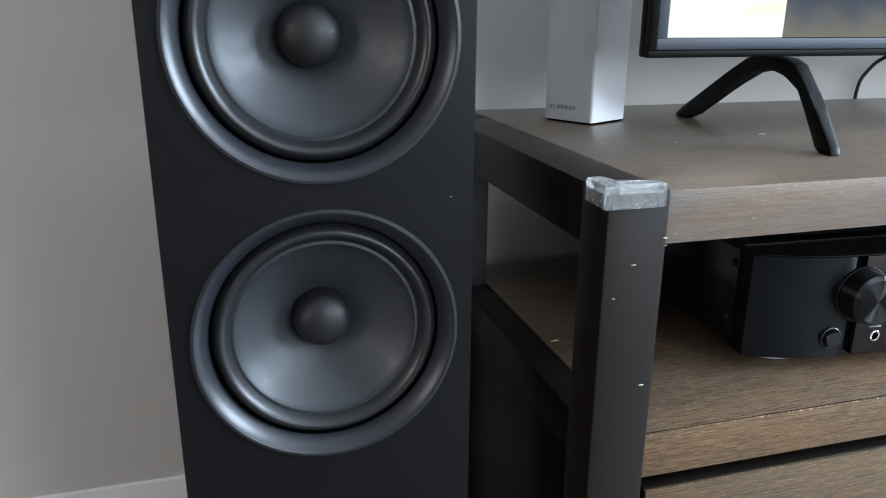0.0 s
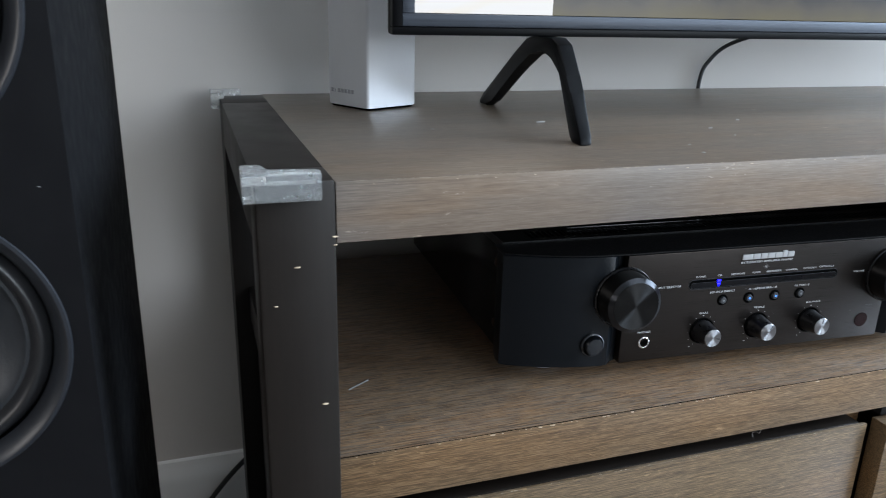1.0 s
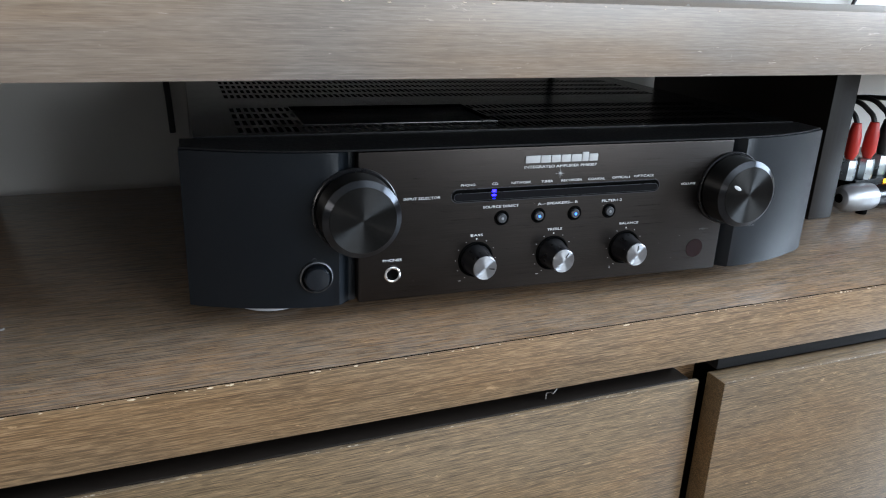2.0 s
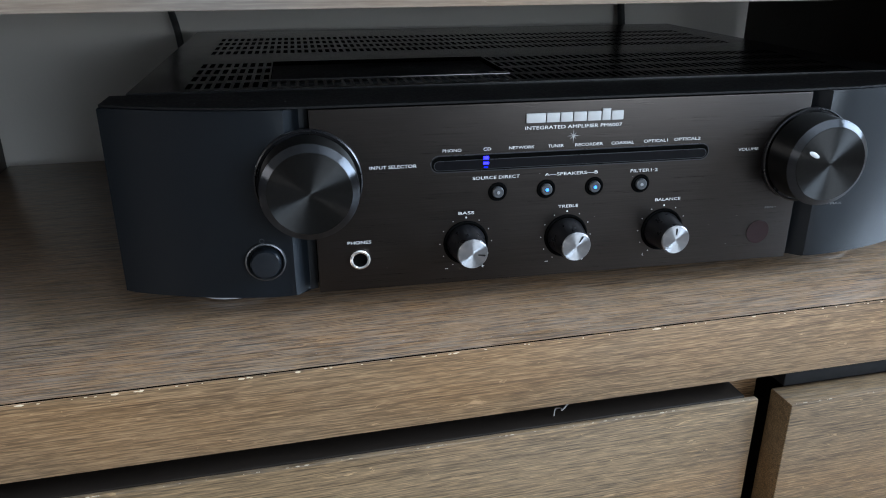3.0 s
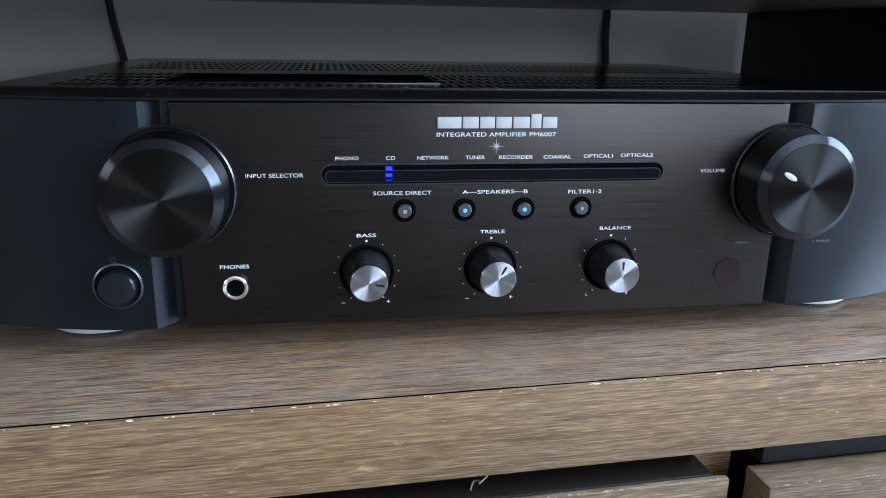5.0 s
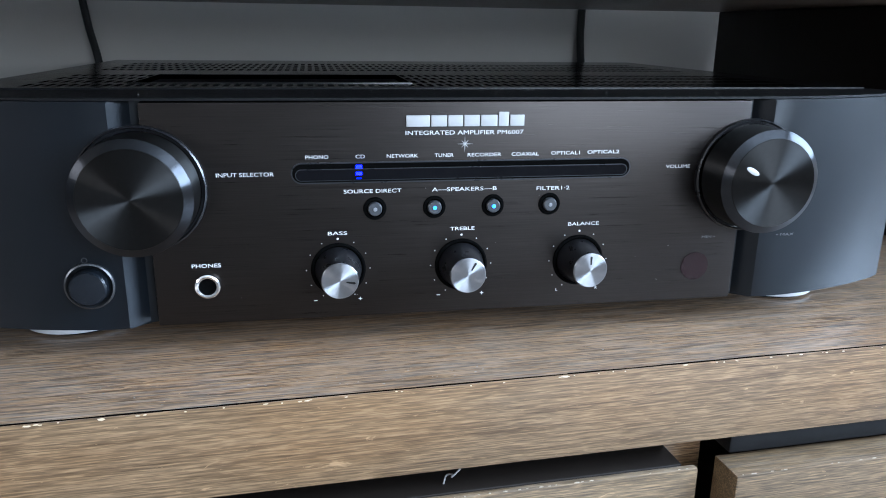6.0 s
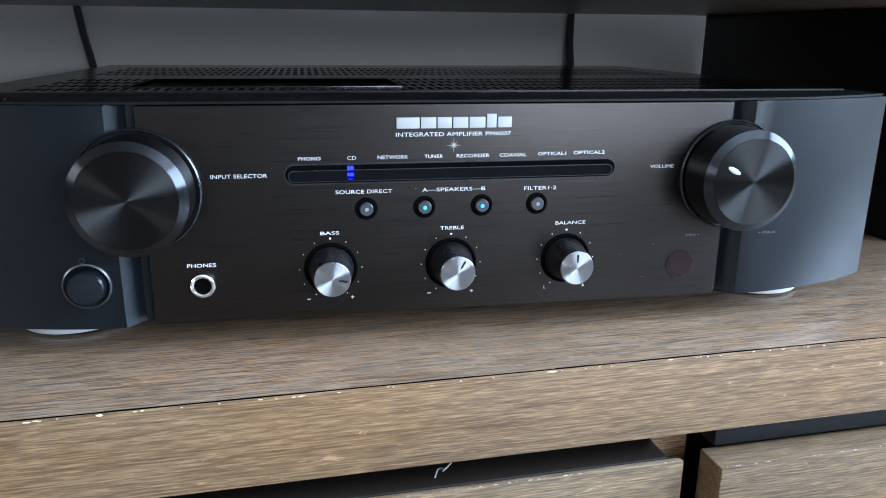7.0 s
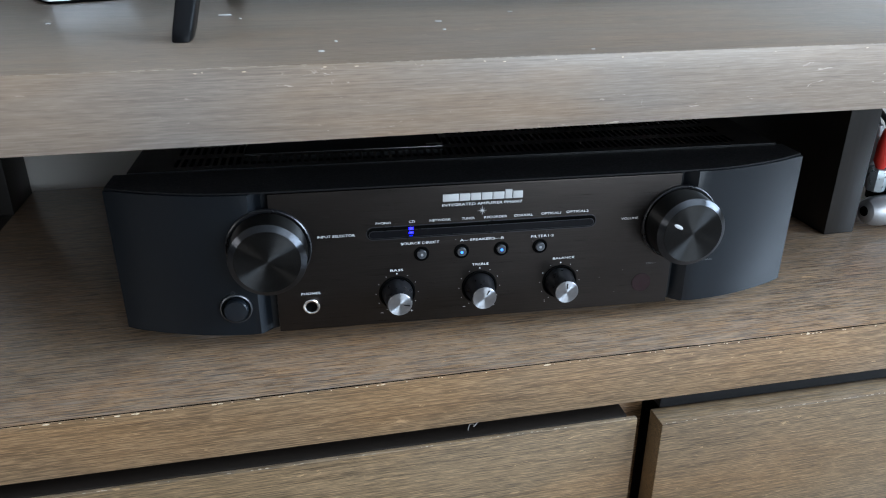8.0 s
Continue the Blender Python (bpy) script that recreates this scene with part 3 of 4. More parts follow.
part("screen", box(0.0190, TV_W - 0.008, 0.0, 0.0034, TZ + 0.0170, TZ + TV_H - 0.008), "screen", tv, "lit screen showing a blurred picture")


def tv_leg(x, lean, spread):
    """A splayed leg, flat-sided, with a rounded crotch under the set."""
    side = [(-0.107, 0.0), (-0.084, 0.0), (-0.061, 0.030), (-0.042, 0.051), (-0.022, 0.0605), (0.000, 0.0625), (0.020, 0.0605), (0.056, 0.0430),
            (0.128, 0.0), (0.156, 0.0), (0.157, 0.004), (0.070, 0.0540), (0.034, 0.0738), (-0.030, 0.0738), (-0.066, 0.0420)]
    side = [tuple(a + (b - a) * f for a, b in zip(p, q)) for p, q in zip(side, side[1:] + side[:1]) for f in (0.15, 0.85)]
    side = [(y, max(z, 0.0)) for y, z in side]
    bm = bmesh.new()
    rows = []
    for d in (-0.0066, 0.0066):
        rows.append([bm.verts.new((x + lean * (y / 0.13) - spread * (1 - z / 0.0738) + d * (0.75 + 4.0 * z), y, z)) for y, z in side])
    n = len(side)
    for i in range(n):
        j = (i + 1) % n
        bm.faces.new((rows[0][i], rows[0][j], rows[1][j], rows[1][i]))
    bm.faces.new(rows[0])
    bm.faces.new(rows[1])
    bmesh.ops.bevel(bm, geom=list(bm.edges), offset=0.0030, segments=2, profile=0.5, affect="EDGES", clamp_overlap=True)
    return part("leg", bm, "leg", tv, "splayed black plastic leg", None, 40)


tv_leg(0.138, 0.010, 0.008)
tv_leg(TV_W - 0.138, -0.010, -0.008)

router = thing("wifi_router", (0.3865, 0.741, TOP_Z), "tall white plastic square tower router standing on the wood", "router", 27)


def tower_plan(size, inset, soft):
    """A square plan whose front edge is crisp and whose side corners are well rounded."""
    lo, hi = inset, size - inset
    pts = []
    for cx, cy, r, a0 in ((lo, lo, 0.003, 180), (hi, lo, soft, 270), (hi, hi, soft, 0), (lo, hi, soft, 90)):
        ox = cx + r if cx == lo else cx - r
        oy = cy + r if cy == lo else cy - r
        pts += [(ox + r * math.cos(radians(a0 + 15 * k)), oy + r * math.sin(radians(a0 + 15 * k))) for k in range(7)]
    return pts


part("housing", outline_solid(tower_plan(0.068, 0.0, 0.014), 0.0022, 0.185), "white_plastic", router)
part("base", outline_solid(tower_plan(0.068, 0.002, 0.013), 0.0, 0.0020), "gap", router)
bm = bmesh.new()
for i, w in enumerate((0.0034, 0.0012, 0.0042, 0.0038, 0.0038, 0.0040, 0.0038)):
    box(-0.0004, 0.0003, 0.055 - i * 0.0051 - w, 0.055 - i * 0.0051, 0.0140, 0.0178, 0.0, bm)
part("logo_bars", bm, "grey_mark", router)

tagged(link_mesh("tv_cable", tube([(0.873, 0.8995, TOP_Z - 0.03), (0.874, 0.8995, TOP_Z + 0.012), (0.884, 0.8995, TOP_Z + 0.034), (0.907, 0.888, TOP_Z + 0.058), (0.921, 0.80, TOP_Z + 0.085), (0.924, 0.715, TOP_Z + 0.11)], 0.0026), "cable"), "black cable rising from behind the stand to the television", "cable")
tagged(link_mesh("power_cable", tube([(0.444, 0.8995, 0.56), (0.448, 0.8995, 0.525), (0.455, 0.892, 0.492), (0.458, 0.888, 0.44)], 0.0030), "cable"), "black cable hanging on the wall behind the amplifier", "cable")
tagged(link_mesh("speaker_cable", tube([(0.881, 0.8995, 0.57), (0.880, 0.8995, 0.52), (0.882, 0.892, 0.47), (0.880, 0.888, 0.43)], 0.0036), "cable"), "thick black cable hanging on the wall behind the amplifier", "cable")
tagged(link_mesh("antenna_cable", tube([(1.330, 0.8995, TOP_Z - 0.03), (1.340, 0.8995, TOP_Z + 0.008), (1.366, 0.890, TOP_Z + 0.034), (1.388, 0.82, TOP_Z + 0.07), (1.395, 0.715, TOP_Z + 0.11)], 0.0026), "cable"), "black cable rising behind the television", "cable")
tagged(link_mesh("floor_cable", tube([(0.33, 0.884, 0.19), (0.262, 0.884, 0.135), (0.222, 0.884, 0.092), (0.190, 0.884, 0.045), (0.165, 0.87, 0.004), (0.09, 0.84, 0.003)], 0.0032), "cable"), "black cable running down to the floor behind the loudspeaker", "cable")

# ---- the amplifier ----
amp = thing("amplifier", (0.672, 0.512, SHELF_Z), "black brushed integrated stereo amplifier, switched on, on the shelf", "amplifier", -2.8)
PZ0, PZ1 = 0.0145, 0.1062
END_L, END_R, GL, GR = 0.2262, 0.2228, -0.1305, 0.1266
part("faceplate", box(GL, GR, 0.0, 0.010, PZ0, PZ1, 0.0007), "panel", amp, "black brushed aluminium centre panel")


def cheek(sign, inner):
    """A side moulding that bows back from the groove to the amplifier's corner."""
    edge = inner + sign * 0.0115
    half = END_R if sign > 0 else END_L
    pts = [(inner + sign * 0.0004, 0.012), (inner + sign * 0.0004, 0.0068), (inner + sign * 0.0045, 0.0066), (edge - sign * 0.0006, 0.0004), (edge, -0.0002)]
    for i in range(1, 17):
        t = i / 16
        pts.append((edge + (sign * half - edge) * t, -0.0002 + 0.0215 * t ** 1.9))
    pts += [(sign * half, 0.030), (sign * (half - 0.004), 0.046), (sign * 0.150, 0.046), (sign * 0.150, 0.012)]
    bm = outline_solid(pts, PZ0 - 0.0005, PZ1 + 0.0004)
    bmesh.ops.bevel(bm, geom=[e for e in bm.edges if abs(e.verts[0].co.z - e.verts[1].co.z) < 1e-6], offset=0.0006, segments=1, affect="EDGES", clamp_overlap=True)
    return part("cheek", bm, "cheek", amp, "satin black curved side moulding")


cheek(-1, GL)
cheek(1, GR)
CX = 0.2175
bm = box(-CX, CX, 0.0468, 0.350, 0.013, 0.1015, 0.0008)
part("case", bm, "steel", amp, "black painted steel case")
part("front_frame", box(-0.1495, 0.1495, 0.0105, 0.046, PZ0 + 0.001, 0.1055, 0.0005), "steel", amp)


def slotted_cover():
    """The steel lid with its rows of cooling slots cut through it."""
    verts, faces = [], []

    def quad(*ps):
        n = len(verts)
        verts.extend(ps)
        faces.append((n, n + 1, n + 2, n + 3))

    zt = 0.1085
    pitch = 0.0048
    cols = 80
    x0 = -pitch * cols / 2
    rows = [0.0620 + 0.0250 * i for i in range(4)] + [0.2000 + 0.0270 * i for i in range(4)]
    half = 0.0125
    tray = (-0.150, -0.0145, 0.076, 0.150)
    y_at = 0.0462
    xs = [-CX] + [x0 + pitch * c for c in range(cols + 1)] + [CX]

    def strip(ya, yb):
        for l, r in zip(xs, xs[1:]):
            quad((l, ya, zt), (r, ya, zt), (r, yb, zt), (l, yb, zt))

    for y in rows:
        if y - half - y_at > 1e-4:
            strip(y_at, y - half)
        a, b = y - half, y + half
        quad((-CX, a, zt), (x0, a, zt), (x0, b, zt), (-CX, b, zt))
        xe = x0 + cols * pitch
        quad((xe, a, zt), (CX, a, zt), (CX, b, zt), (xe, b, zt))
        for c in range(cols):
            l, r = x0 + c * pitch, x0 + (c + 1) * pitch
            if tray[0] < (l + r) / 2 < tray[1] and tray[2] < y < tray[3]:
                continue
            hl, hr, ha, hb = l + 0.0010, r - 0.0010, y - 0.0080, y + 0.0080
            quad((l, a, zt), (r, a, zt), (hr, ha, zt), (hl, ha, zt))
            quad((r, a, zt), (r, b, zt), (hr, hb, zt), (hr, ha, zt))
            quad((r, b, zt), (l, b, zt), (hl, hb, zt), (hr, hb, zt))
            quad((l, b, zt), (l, a, zt), (hl, ha, zt), (hl, hb, zt))
        y_at = b
    strip(y_at, 0.350)
    for x in (-CX, CX):
        quad((x, 0.0462, zt), (x, 0.350, zt), (x, 0.350, 0.1016), (x, 0.0462, 0.1016))
    for y in (0.0462, 0.350):
        quad((-CX, y, zt), (CX, y, zt), (CX, y, 0.1016), (-CX, y, 0.1016))
    me = bpy.data.meshes.new("cover")
    me.from_pydata(verts, [], faces)
    bm = bmesh.new()
    bm.from_mesh(me)
    bpy.data.meshes.remove(me)
    bmesh.ops.remove_doubles(bm, verts=bm.verts, dist=1e-6)
    return bm


cover = part("cover", slotted_cover(), "steel", amp, "black steel lid with rows of cooling slots")
# added black sheet under the slots, standing for the shade inside the case
part("slot_shade", box(-CX + 0.003, CX - 0.003, 0.050, 0.347, 0.1017, 0.1030), "gap", cover)
part("tray_floor", box(-0.1490, -0.0150, 0.0754, 0.1490, 0.1032, 0.1060, 0.0005), "edge_black", cover)
bm = bmesh.new()
box(-0.1500, -0.0146, 0.0744, 0.0752, 0.1065, 0.1089, 0.0003, bm)
box(-0.0260, -0.0146, 0.0760, 0.0830, 0.1060, 0.1087, 0.0003, bm)
part("vent_tray", bm, "steel", cover, "black vent grille let into the lid")
# front strip of the lid, between the lid and the faceplate
lid_pts = [(GL, 0.0006), (GR, 0.0006)]
for i in range(0, 17):
    t = i / 16
    e = GR + 0.0115
    lid_pts.append((e + (END_R - 0.0008 - e) * t, 0.0014 + 0.0215 * t ** 1.9))
lid_pts += [(END_R - 0.001, 0.0458), (-END_L + 0.001, 0.0458)]
for i in range(16, -1, -1):
    t = i / 16
    e = GL - 0.0115
    lid_pts.append((e + (-END_L + 0.0008 - e) * t, 0.0014 + 0.0215 * t ** 1.9))
part("top_trim", outline_solid(lid_pts, PZ1 + 0.0006, PZ1 + 0.0016), "edge_black", amp)
for x in (-0.176, 0.180):
    for y in (0.054, 0.325):
        foot = part("foot", turned([(0.0, 0.0), (0.0225, 0.0), (0.0235, 0.0015), (0.0235, 0.0135), (0.0, 0.0135)], x, y, 0, 40, None, "z"), "cheek", amp, "round black foot with a bright ring")
        part("foot_ring", turned([(0.0237, 0.0012), (0.0250, 0.0015), (0.0254, 0.0042), (0.0237, 0.0050)], x, y, 0, 40, None, "z"), "foot_silver", foot, "satin silver ring")
for y, z in ((0.058, 0.0345), (0.058, 0.0880)):
    part("screw", turned([(0.0036, 0.0), (0.0034, -0.0012), (0.0022, -0.0018), (0.0, -0.0018)], -CX - 0.0001, y, z, 20, None, "x"), "copper", amp, "coppered case screw")

# rotary knobs
def big_knob(cx, cz, dimple_angle, what, dot):
    knob = part("knob", turned([(0.0229, 0.002), (0.0227, 0.0172), (0.0225, 0.0180)], 0, 0, 0, 96), "spun_dark", amp, what, (cx, 0, cz))
    part("knob_seat", turned([(0.0253, 0.0), (0.0252, 0.0020), (0.0246, 0.0025), (0.0242, 0.0012), (0.0231, 0.0010)], 0, 0, 0, 96), "knob_side", knob, "black raised knob seat")
    part("knob_bevel", turned([(0.0225, 0.0181), (0.0192, 0.0205)], 0, 0, 0, 96), "bevel", knob, "bright bevelled rim")
    part("knob_face", turned([(0.0192, 0.0), (0.0190, 0.0003), (0.0090, 0.0003), (0.0, 0.0003)], 0, 0, 0, 96), "spun_dark", knob, "spun dark metal face", (0, -0.0205, 0))
    if dot is None:
        return knob
    a = radians(dimple_angle)
    bm = turned([(1.0, 0.0), (0.6, 0.5), (0.0, 0.7)], 0, 0, 0, 24)
    for v in bm.verts:
        along, across = v.co.x * 0.0040, v.co.z * 0.0014
        v.co = Vector((0.0115 * math.cos(a) + along * math.cos(a) - across * math.sin(a), -0.0207 + v.co.y * 0.0005, 0.0115 * math.sin(a) + along * math.sin(a) + across * math.cos(a)))
    part("pointer", bm, dot, knob, "leaf-shaped pointer dimple")
    return knob


big_knob(-0.1322, 0.0725, 15, "large black input selector knob", None)
big_knob(0.1280, 0.0731, 152, "large black volume knob", "badge")


def small_knob(cx, cz, angle):
    knob = part("knob", turned([(0.0098, 0.0006), (0.0092, 0.004), (0.0084, 0.009), (0.0078, 0.0150), (0.0076, 0.0158)], cx, 0, cz, 64), "knob_side", amp, "small black tone knob with a silver face")
    part("knob_seat", turned([(0.0116, 0.0), (0.0115, 0.0006), (0.0108, 0.0008), (0.0098, 0.0003)], cx, 0, cz, 64), "gap", knob)
    part("knob_face", turned([(0.0076, 0.0), (0.0072, 0.0006), (0.0035, 0.0006), (0.0, 0.0006)], 0, 0, 0, 64), "spun_light", knob, "spun silver face", (cx, -0.0158, cz))
    a = radians(angle)
    u, w = Vector((math.cos(a), 0, math.sin(a))), Vector((-math.sin(a), 0, math.cos(a)))
    bm = bmesh.new()
    c = Vector((cx, -0.0165, cz))
    bm.faces.new([bm.verts.new(c + u * p + w * q) for p, q in ((0.0026, -0.0003), (0.0060, -0.0005), (0.0064, 0.0), (0.0060, 0.0005), (0.0026, 0.0003))])
    bmesh.ops.solidify(bm, geom=list(bm.faces), thickness=0.0002)
    part("pointer", bm, "knob_side", knob, "dark pointer notch")
    bm = bmesh.new()
    for k in range(11):
        t = radians(-60 + 30 * k)
        r = 0.0005 if k == 5 else 0.00027
        turned([(r, 0.00002), (r, 0.00012), (0.0, 0.00012)], cx + 0.0134 * math.cos(t), 0, cz + 0.0134 * math.sin(t), 8, bm)
    part("tick_marks", bm, "silver_ink", amp, "white dots around the knob")
    return knob


small_knob(-0.0560, 0.0362, -10)
small_knob(-0.0030, 0.0362, 60)
small_knob(0.0504, 0.0361, 90)

# selector window with its indicator
def stadium(x0, x1, z0, z1, y0, y1):
    r = (z1 - z0) / 2
    bm = bmesh.new()
    ring = []
    for k in range(17):
        a = math.pi / 2 + math.pi * k / 16
        ring.append((x0 + r + r * math.cos(a), z0 + r + r * math.sin(a)))
    for k in range(17):
        a = -math.pi / 2 + math.pi * k / 16
        ring.append((x1 - r + r * math.cos(a), z0 + r + r * math.sin(a)))
    front = [bm.verts.new((x, y0, z)) for x, z in ring]
    back = [bm.verts.new((x, y1, z)) for x, z in ring]
    n = len(ring)
    bm.faces.new(front)
    bm.faces.new(back)
    for k in range(n):
        bm.faces.new((front[k], front[(k + 1) % n], back[(k + 1) % n], back[k]))
    return bm


part("window_rim", stadium(-0.0741, 0.0719, 0.0732, 0.0820, -0.0002, 0.001), "rim", amp, "thin satin rim of the window")
# the pane sits low: the black left above it stands for the recess's shadow
win = part("selector_window", stadium(-0.0735, 0.0713, 0.0738, 0.0814, -0.0004, 0.001), "gap", amp, "long rounded smoked window")
# lighter border behind the pane, a highlight put in as shape and colour
part("pane_highlight", stadium(-0.0724, 0.0702, 0.0744, 0.0793, -0.0006, 0.0), "rim", win, "thin border standing for the highlight round the pane")
part("window_pane", stadium(-0.0720, 0.0698, 0.0747, 0.0790, -0.0008, -0.0003), "smoke", win, "smoked pane")
bm = bmesh.new()
for z0, z1 in ((0.0794, 0.0809), (0.0768, 0.0780)):
    box(-0.0479, -0.0453, -0.0012, -0.0009, z0, z1, 0.0, bm)
part("indicator", bm, "blue_led", win, "lit blue indicator")
bm = box(-0.0476, -0.0456, -0.0011, -0.0009, 0.0751, 0.0756)
part("indicator_glint", bm, "deep_blue", win)

# round push buttons
for x, lamp in ((-0.0402, "pale_lamp"), (-0.0150, "blue_lamp"), (0.0105, "blue_lamp"), (0.0357, "pale_lamp")):
    b = part("button", turned([(0.0049, 0.0), (0.0047, 0.0006), (0.0036, 0.0007), (0.0033, 0.0002), (0.0030, 0.0002)], x, 0, 0.0622, 40), "gap", amp, "small round push button")
    part("button_cap", turned([(0.0030, 0.0), (0.0029, 0.0016), (0.0025, 0.0020), (0.0, 0.0020)], x, 0, 0.0622, 32), "grey_button", b)
    part("button_lamp", turned([(0.0009, 0.0019), (0.0008, 0.0023), (0.0, 0.0024)], x, 0, 0.0622, 16), lamp, b, "lit blue lamp" if lamp == "blue_lamp" else "unlit grey lamp")

power = part("power_button", turned([(0.0074, 0.0005), (0.0073, 0.0040), (0.0066, 0.0050), (0.0035, 0.0053), (0.0, 0.0054)], -0.1554, 0.0, 0.0335, 56), "button_gloss", amp, "round black power button")
part("button_ring", turned([(0.0098, -0.0005), (0.0097, 0.0012), (0.0090, 0.0016), (0.0080, 0.0006), (0.0076, -0.0004)], -0.1554, 0.0, 0.0335, 56), "ring_metal", power, "satin metal ring")
jack = part("headphone_socket", turned([(0.0052, 0.0), (0.0051, 0.0012), (0.0044, 0.0016), (0.0036, 0.0014), (0.0033, 0.0004)], -0.1098, 0, 0.0312, 48), "chrome", amp, "chrome headphone socket")
part("socket_hole", turned([(0.0034, 0.0003), (0.0, 0.0003)], -0.1098, 0, 0.0312, 32), "gap", jack)
part("sensor_window", turned([(0.0067, 0.0), (0.0066, 0.0003), (0.0, 0.0003)], 0.1073, 0, 0.0308, 48), "red_glass", amp, "dark red remote sensor window")

# silver badge in plain blocks, star and print
x = -0.0270
for w, h in ((0.0098, 0.0046), (0.0066, 0.0046), (0.0062, 0.0046), (0.0066, 0.0046), (0.0070, 0.0046), (0.0044, 0.0058), (0.0062, 0.0046)):
    part("badge_block", box(x, x + w, -0.0011, -0.00005, 0.0962, 0.0962 + h, 0.0003), "badge", amp, "raised satin silver badge block")
    x += w + 0.0005
bm = bmesh.new()
c = bm.verts.new((-0.0023, -0.0004, 0.0888))
rim = []
for k in range(16):
    a = math.pi / 8 * k
    r = 0.00055 if k % 2 else (0.0035 if k % 4 == 0 else 0.0023)
    rim.append(bm.verts.new((-0.0023 + r * math.cos(a), -0.0001, 0.0888 + r * math.sin(a))))
for k in range(16):
    bm.faces.new((c, rim[k], rim[(k + 1) % 16]))
part("star", bm, "badge", amp, "small silver eight-pointed star")
PRINT = [
    ("INTEGRATED AMPLIFIER PM6007", -0.0272, 0.0228, 0.0936, 0.0017),
    ("PHONO", -0.0680, -0.0588, 0.0842, 0.0015), ("CD", -0.0478, -0.0440, 0.0842, 0.0015), ("NETWORK", -0.0350, -0.0220, 0.0842, 0.0015),
    ("TUNER", -0.0150, -0.0070, 0.0842, 0.0015), ("RECORDER", -0.0010, 0.0135, 0.0842, 0.0015), ("COAXIAL", 0.0180, 0.0300, 0.0842, 0.0015),
    ("OPTICAL1", 0.0354, 0.0482, 0.0844, 0.0015), ("OPTICAL2", 0.0517, 0.0662, 0.0846, 0.0015),
    ("INPUT SELECTOR", -0.1034, -0.0808, 0.0775, 0.0016), ("SOURCE DIRECT", -0.0530, -0.0290, 0.0697, 0.0016),
    ("A\u2014SPEAKERS\u2014B", -0.0160, 0.0120, 0.0697, 0.0016), ("FILTER1\u00b72", 0.0297, 0.0445, 0.0692, 0.0016),
    ("BASS", -0.0600, -0.0520, 0.0520, 0.0015), ("TREBLE", -0.0080, 0.0027, 0.0524, 0.0015), ("BALANCE", 0.0450, 0.0592, 0.0528, 0.0015),
    ("PHONES", -0.1156, -0.1040, 0.0400, 0.0016), ("VOLUME", 0.0885, 0.1000, 0.0776, 0.0015), ("MIN \u2022", 0.1095, 0.1160, 0.0446, 0.0012),
    ("\u2022 MAX", 0.1470, 0.1560, 0.0444, 0.0012),
    ("L", 0.0408, 0.0416, 0.0225, 0.0013), ("R", 0.0594, 0.0604, 0.0225, 0.0013),
    ("+", -0.0478, -0.0462, 0.0226, 0.0015), ("+", 0.0058, 0.0074, 0.0226, 0.0015),
]
for words, x0, x1, z, high in PRINT:
    lettering(words, x0, x1, z, high, amp, -0.00006, "dim_ink" if words.endswith(("MAX", "\u2022")) else "silver_ink")
for x in (-0.0668, -0.0136):
    part("minus_mark", box(x, x + 0.0016, -0.00015, -0.00002, 0.0224, 0.0227), "silver_ink", amp)
part("power_mark", turned([(0.0012, 0.00005), (0.0012, 0.0002), (0.0009, 0.0002), (0.0009, 0.00005)], -0.1564, -0.0004, 0.0443, 20), "grey_button", amp, "dim power symbol")

# ---- the small device beyond the divider ----
dev = thing("phono_box", (1.049, 0.602, SHELF_Z), "small black audio box with silver end cap and red plugs", "audio device")
part("body", turned([(0.0, 0.036), (0.0125, 0.036), (0.0125, 0.235), (0.0, 0.235)], 0.0, 0.016, 0.0172, 36, None, "x"), "tv_black", dev, "rounded glossy black body")
part("deck", box(0.016, 0.235, 0.018, 0.043, 0.020, 0.0335, 0.002), "cheek", dev)
for x in (0.03, 0.21):
    part("foot", turned([(0, 0), (0.005, 0), (0.005, 0.0055), (0, 0.0055)], x, 0.016, 0, 16, None, "z"), "gap", dev)
endcap = part("end_cap", turned([(0.0, -0.006), (0.006, -0.0055), (0.010, -0.003), (0.0128, 0.003), (0.0136, 0.012), (0.0136, 0.030), (0.0128, 0.0355), (0.0, 0.0358)], 0.0, 0.016, 0.0172, 36, None, "x"), "silver_cap", dev, "rounded satin silver end cap")
part("socket_hole", turned([(0.0046, -0.0054), (0.0040, -0.0066), (0.0, -0.0066)], 0.0, 0.015, 0.0180, 20, None, "x"), "gap", endcap)
for x, y, colour in ((0.008, 0.024, "red_boot"), (0.031, 0.024, "red_boot"), (0.010, 0.039, "silver_cap"), (0.062, 0.034, "cable"), (0.086, 0.030, "red_boot")):
    plug = part("plug", turned([(0, 0.0336), (0.0072, 0.0336), (0.0078, 0.036), (0.0076, 0.052), (0.0066, 0.0535), (0.0, 0.0535)], x, y, 0, 8, None, "z"), "plug_grey", dev, "satin metal audio plug")
    part("boot", turned([(0.0, 0.0536), (0.0036, 0.0536), (0.0066, 0.060), (0.0063, 0.076), (0.0040, 0.088), (0.0, 0.089)], x, y, 0, 20, None, "z"), colour, plug)
    part("lead", tube([(x, y, 0.087), (x - 0.002, y + 0.006, 0.097), (x - 0.006, y + 0.030, 0.105), (x + 0.012, y + 0.12, 0.085), (x + 0.020, y + 0.26, 0.012)], 0.0024), "cable", plug)
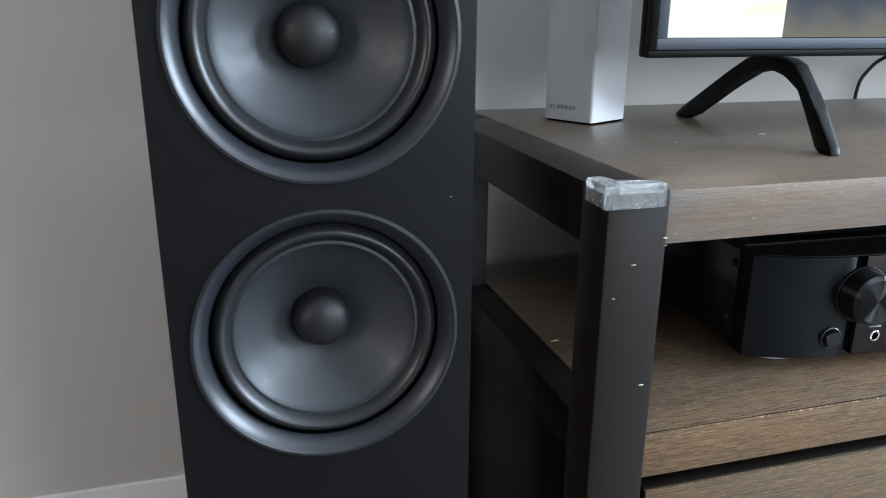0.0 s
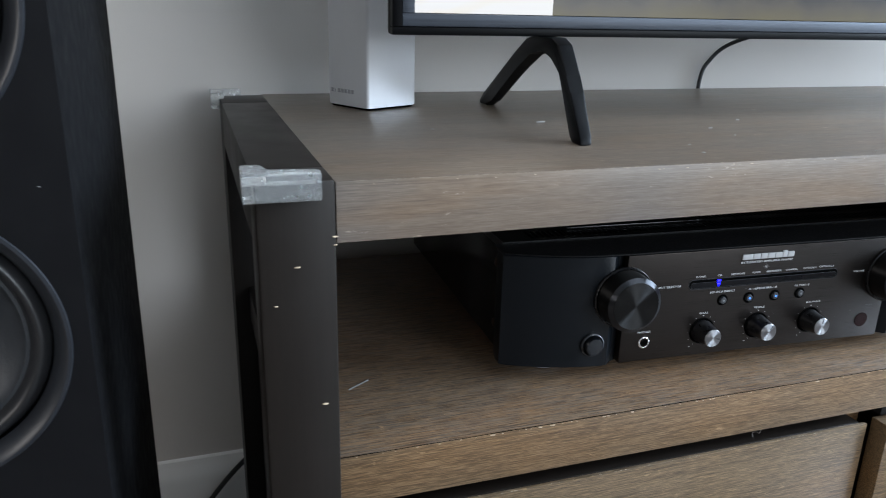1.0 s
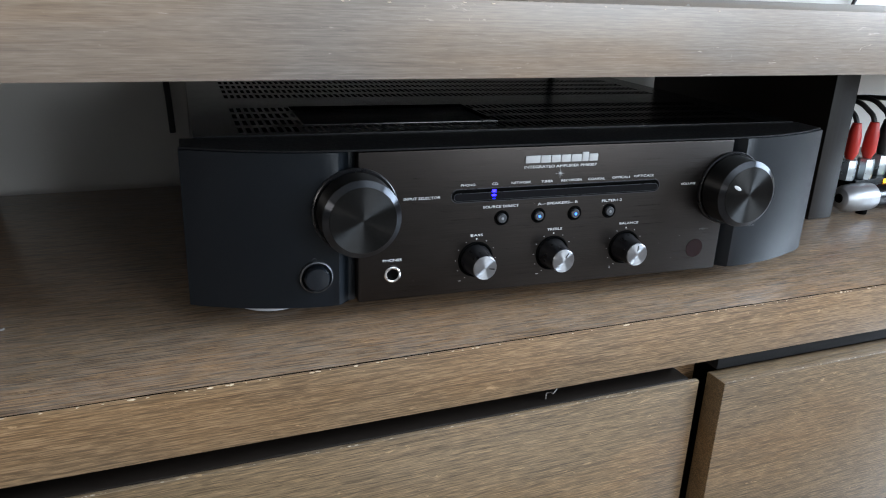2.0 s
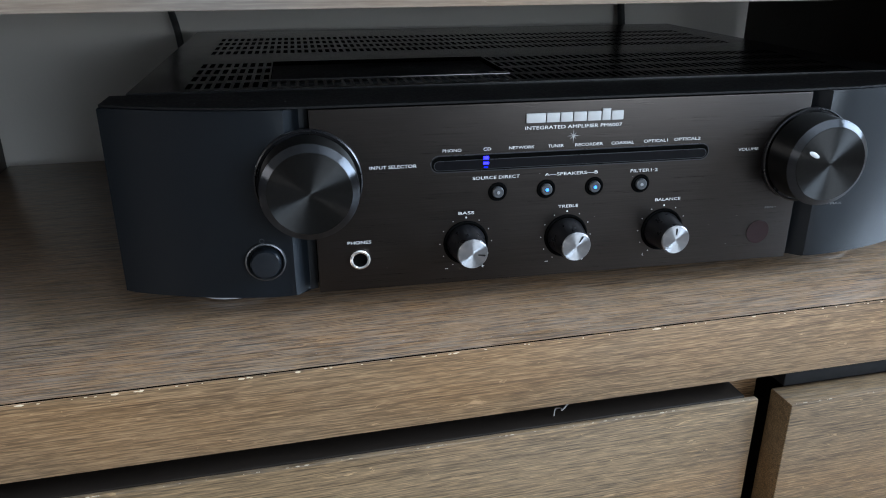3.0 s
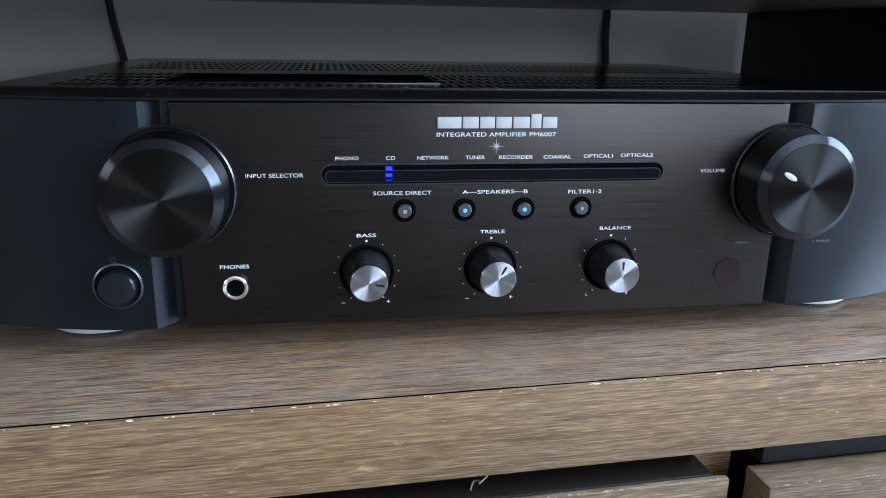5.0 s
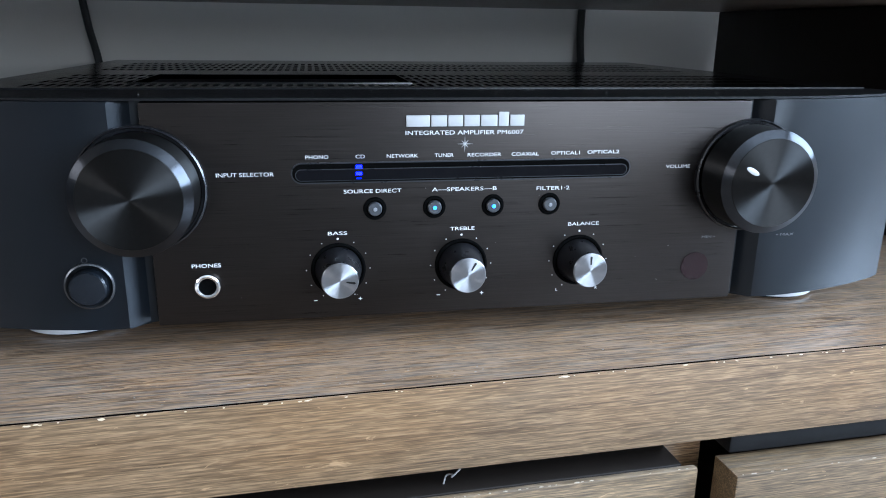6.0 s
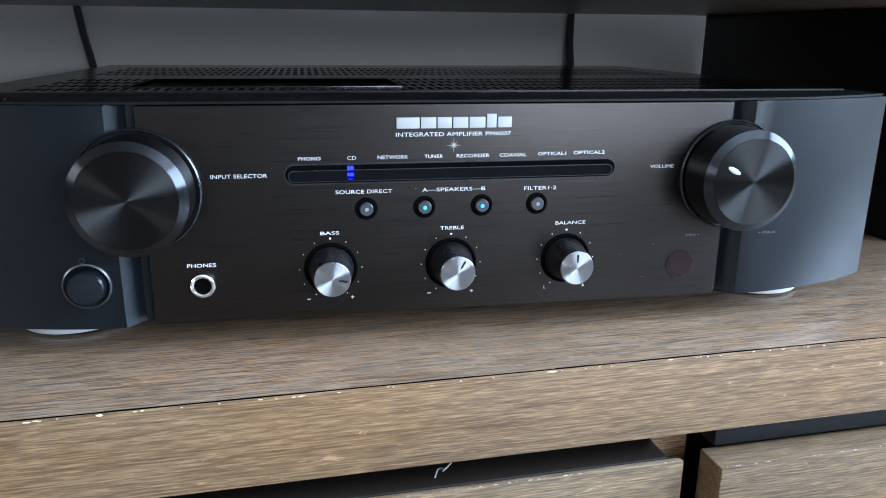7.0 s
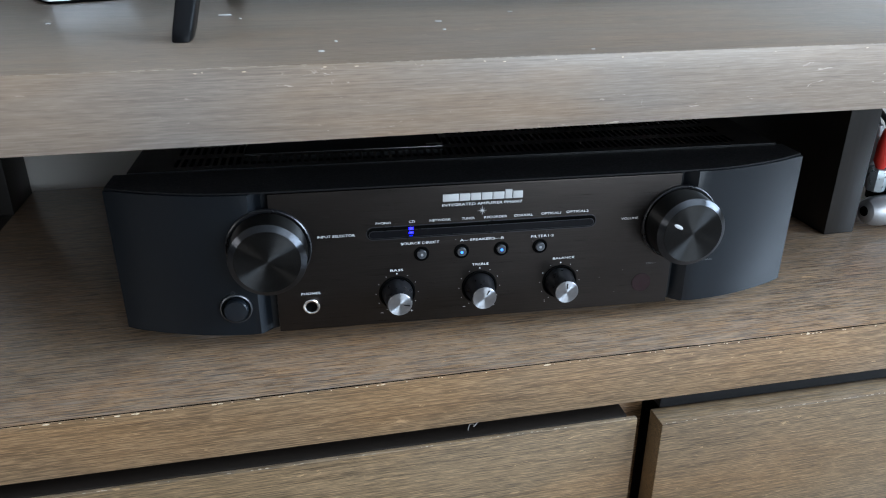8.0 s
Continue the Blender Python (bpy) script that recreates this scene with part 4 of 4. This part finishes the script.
part("status_lamp", box(0.062, 0.067, 0.0165, 0.0178, 0.028, 0.033, 0.0008), "green_led", dev, "lit green lamp")
part("status_lamp", box(0.053, 0.058, 0.0165, 0.0178, 0.028, 0.033, 0.0008), "amber_led", dev, "lit amber lamp")

# ---- crumbs and dust ----
crumb = flecks(1, lambda: (0, 0, 0.0008), 0.0034, "z")
tagged(link_mesh("crumb", crumb, "raw_chip"), "small tan crumb lying on the shelf", "crumb").location = (0.313, 0.642, SHELF_Z)
scrap = tube([(0, 0, 0.0005), (0.009, 0.0058, 0.0006), (0.018, 0.0115, 0.0005)], 0.0005, 6)
tagged(link_mesh("wood_splinter", scrap, "dust"), "thin pale splinter lying on the shelf", "splinter").location = (0.328, 0.560, SHELF_Z)
tagged(link_mesh("paper_scrap", flecks(1, lambda: (0, 0, 0.0006), 0.003, "z"), "dust"), "tiny pale scrap lying on the stand's top", "scrap").location = (0.521, 0.648, TOP_Z)
fluff = tube([(0, 0, 0.001), (0.002, 0.003, 0.003), (0.004, 0.001, 0.0045), (0.003, -0.003, 0.006), (0.007, -0.001, 0.008)], 0.0004, 6)
tagged(link_mesh("dust_fluff", fluff, "dust"), "grey wisp of dust on the drawer's top edge", "dust").location = (0.655, 0.480, 0.338)
tagged(link_mesh("shelf_dust", flecks(60, lambda: (rng.uniform(0.31, 0.98), rng.uniform(0.474, 0.60), SHELF_Z + 0.0002), 0.00016, "z"), "dust"), "scattered dust specks on the wooden shelf", "dust", "", "stuff")
for x, z in ((0.009, 0.509), (0.036, 0.441), (0.022, 0.532), (0.0440, 0.5490), (0.0442, 0.5440)):
    part("paint_chip", flecks(1, lambda: (x, -0.0002, z), 0.0011, "y"), "raw_chip", stand, "small bare chip in the black paint")
part("worn_edge", flecks(240, lambda: (rng.uniform(0.31, 1.73) - OX, 0.4586 - OY, TOP_Z - 0.0006), 0.0010, "z"), "edge_wear", top, "pale worn line along the front edge")["kind"] = "stuff"

tagged(link_mesh("scuff_dashes", flecks(30, lambda: (rng.gauss(0.605, 0.05), 0.474 + abs(rng.gauss(0.010, 0.006)), SHELF_Z + 0.0002), 0.00022, "z"), "dust"), "pale scuffed dashes on the shelf's front", "scuff", "", "stuff")
tagged(link_mesh("top_crumbs", flecks(9, lambda: (rng.uniform(0.36, 0.75), rng.uniform(0.47, 0.66), TOP_Z + 0.0003), 0.0008, "z"), "dust"), "tiny pale crumbs lying on the stand's top", "crumb", "", "stuff")
part("lid_dust", flecks(70, lambda: (rng.uniform(-0.19, 0.19), rng.uniform(0.012, 0.044), PZ1 + 0.0018), 0.00013, "z"), "dust", amp, "fine dust on the glossy lid edge")["kind"] = "stuff"
part("panel_dust", flecks(12, lambda: (rng.uniform(-0.12, 0.12), -0.0002, rng.uniform(0.02, 0.10)), 0.00013, "y"), "dust", amp, "dust specks on the front panel")["kind"] = "stuff"
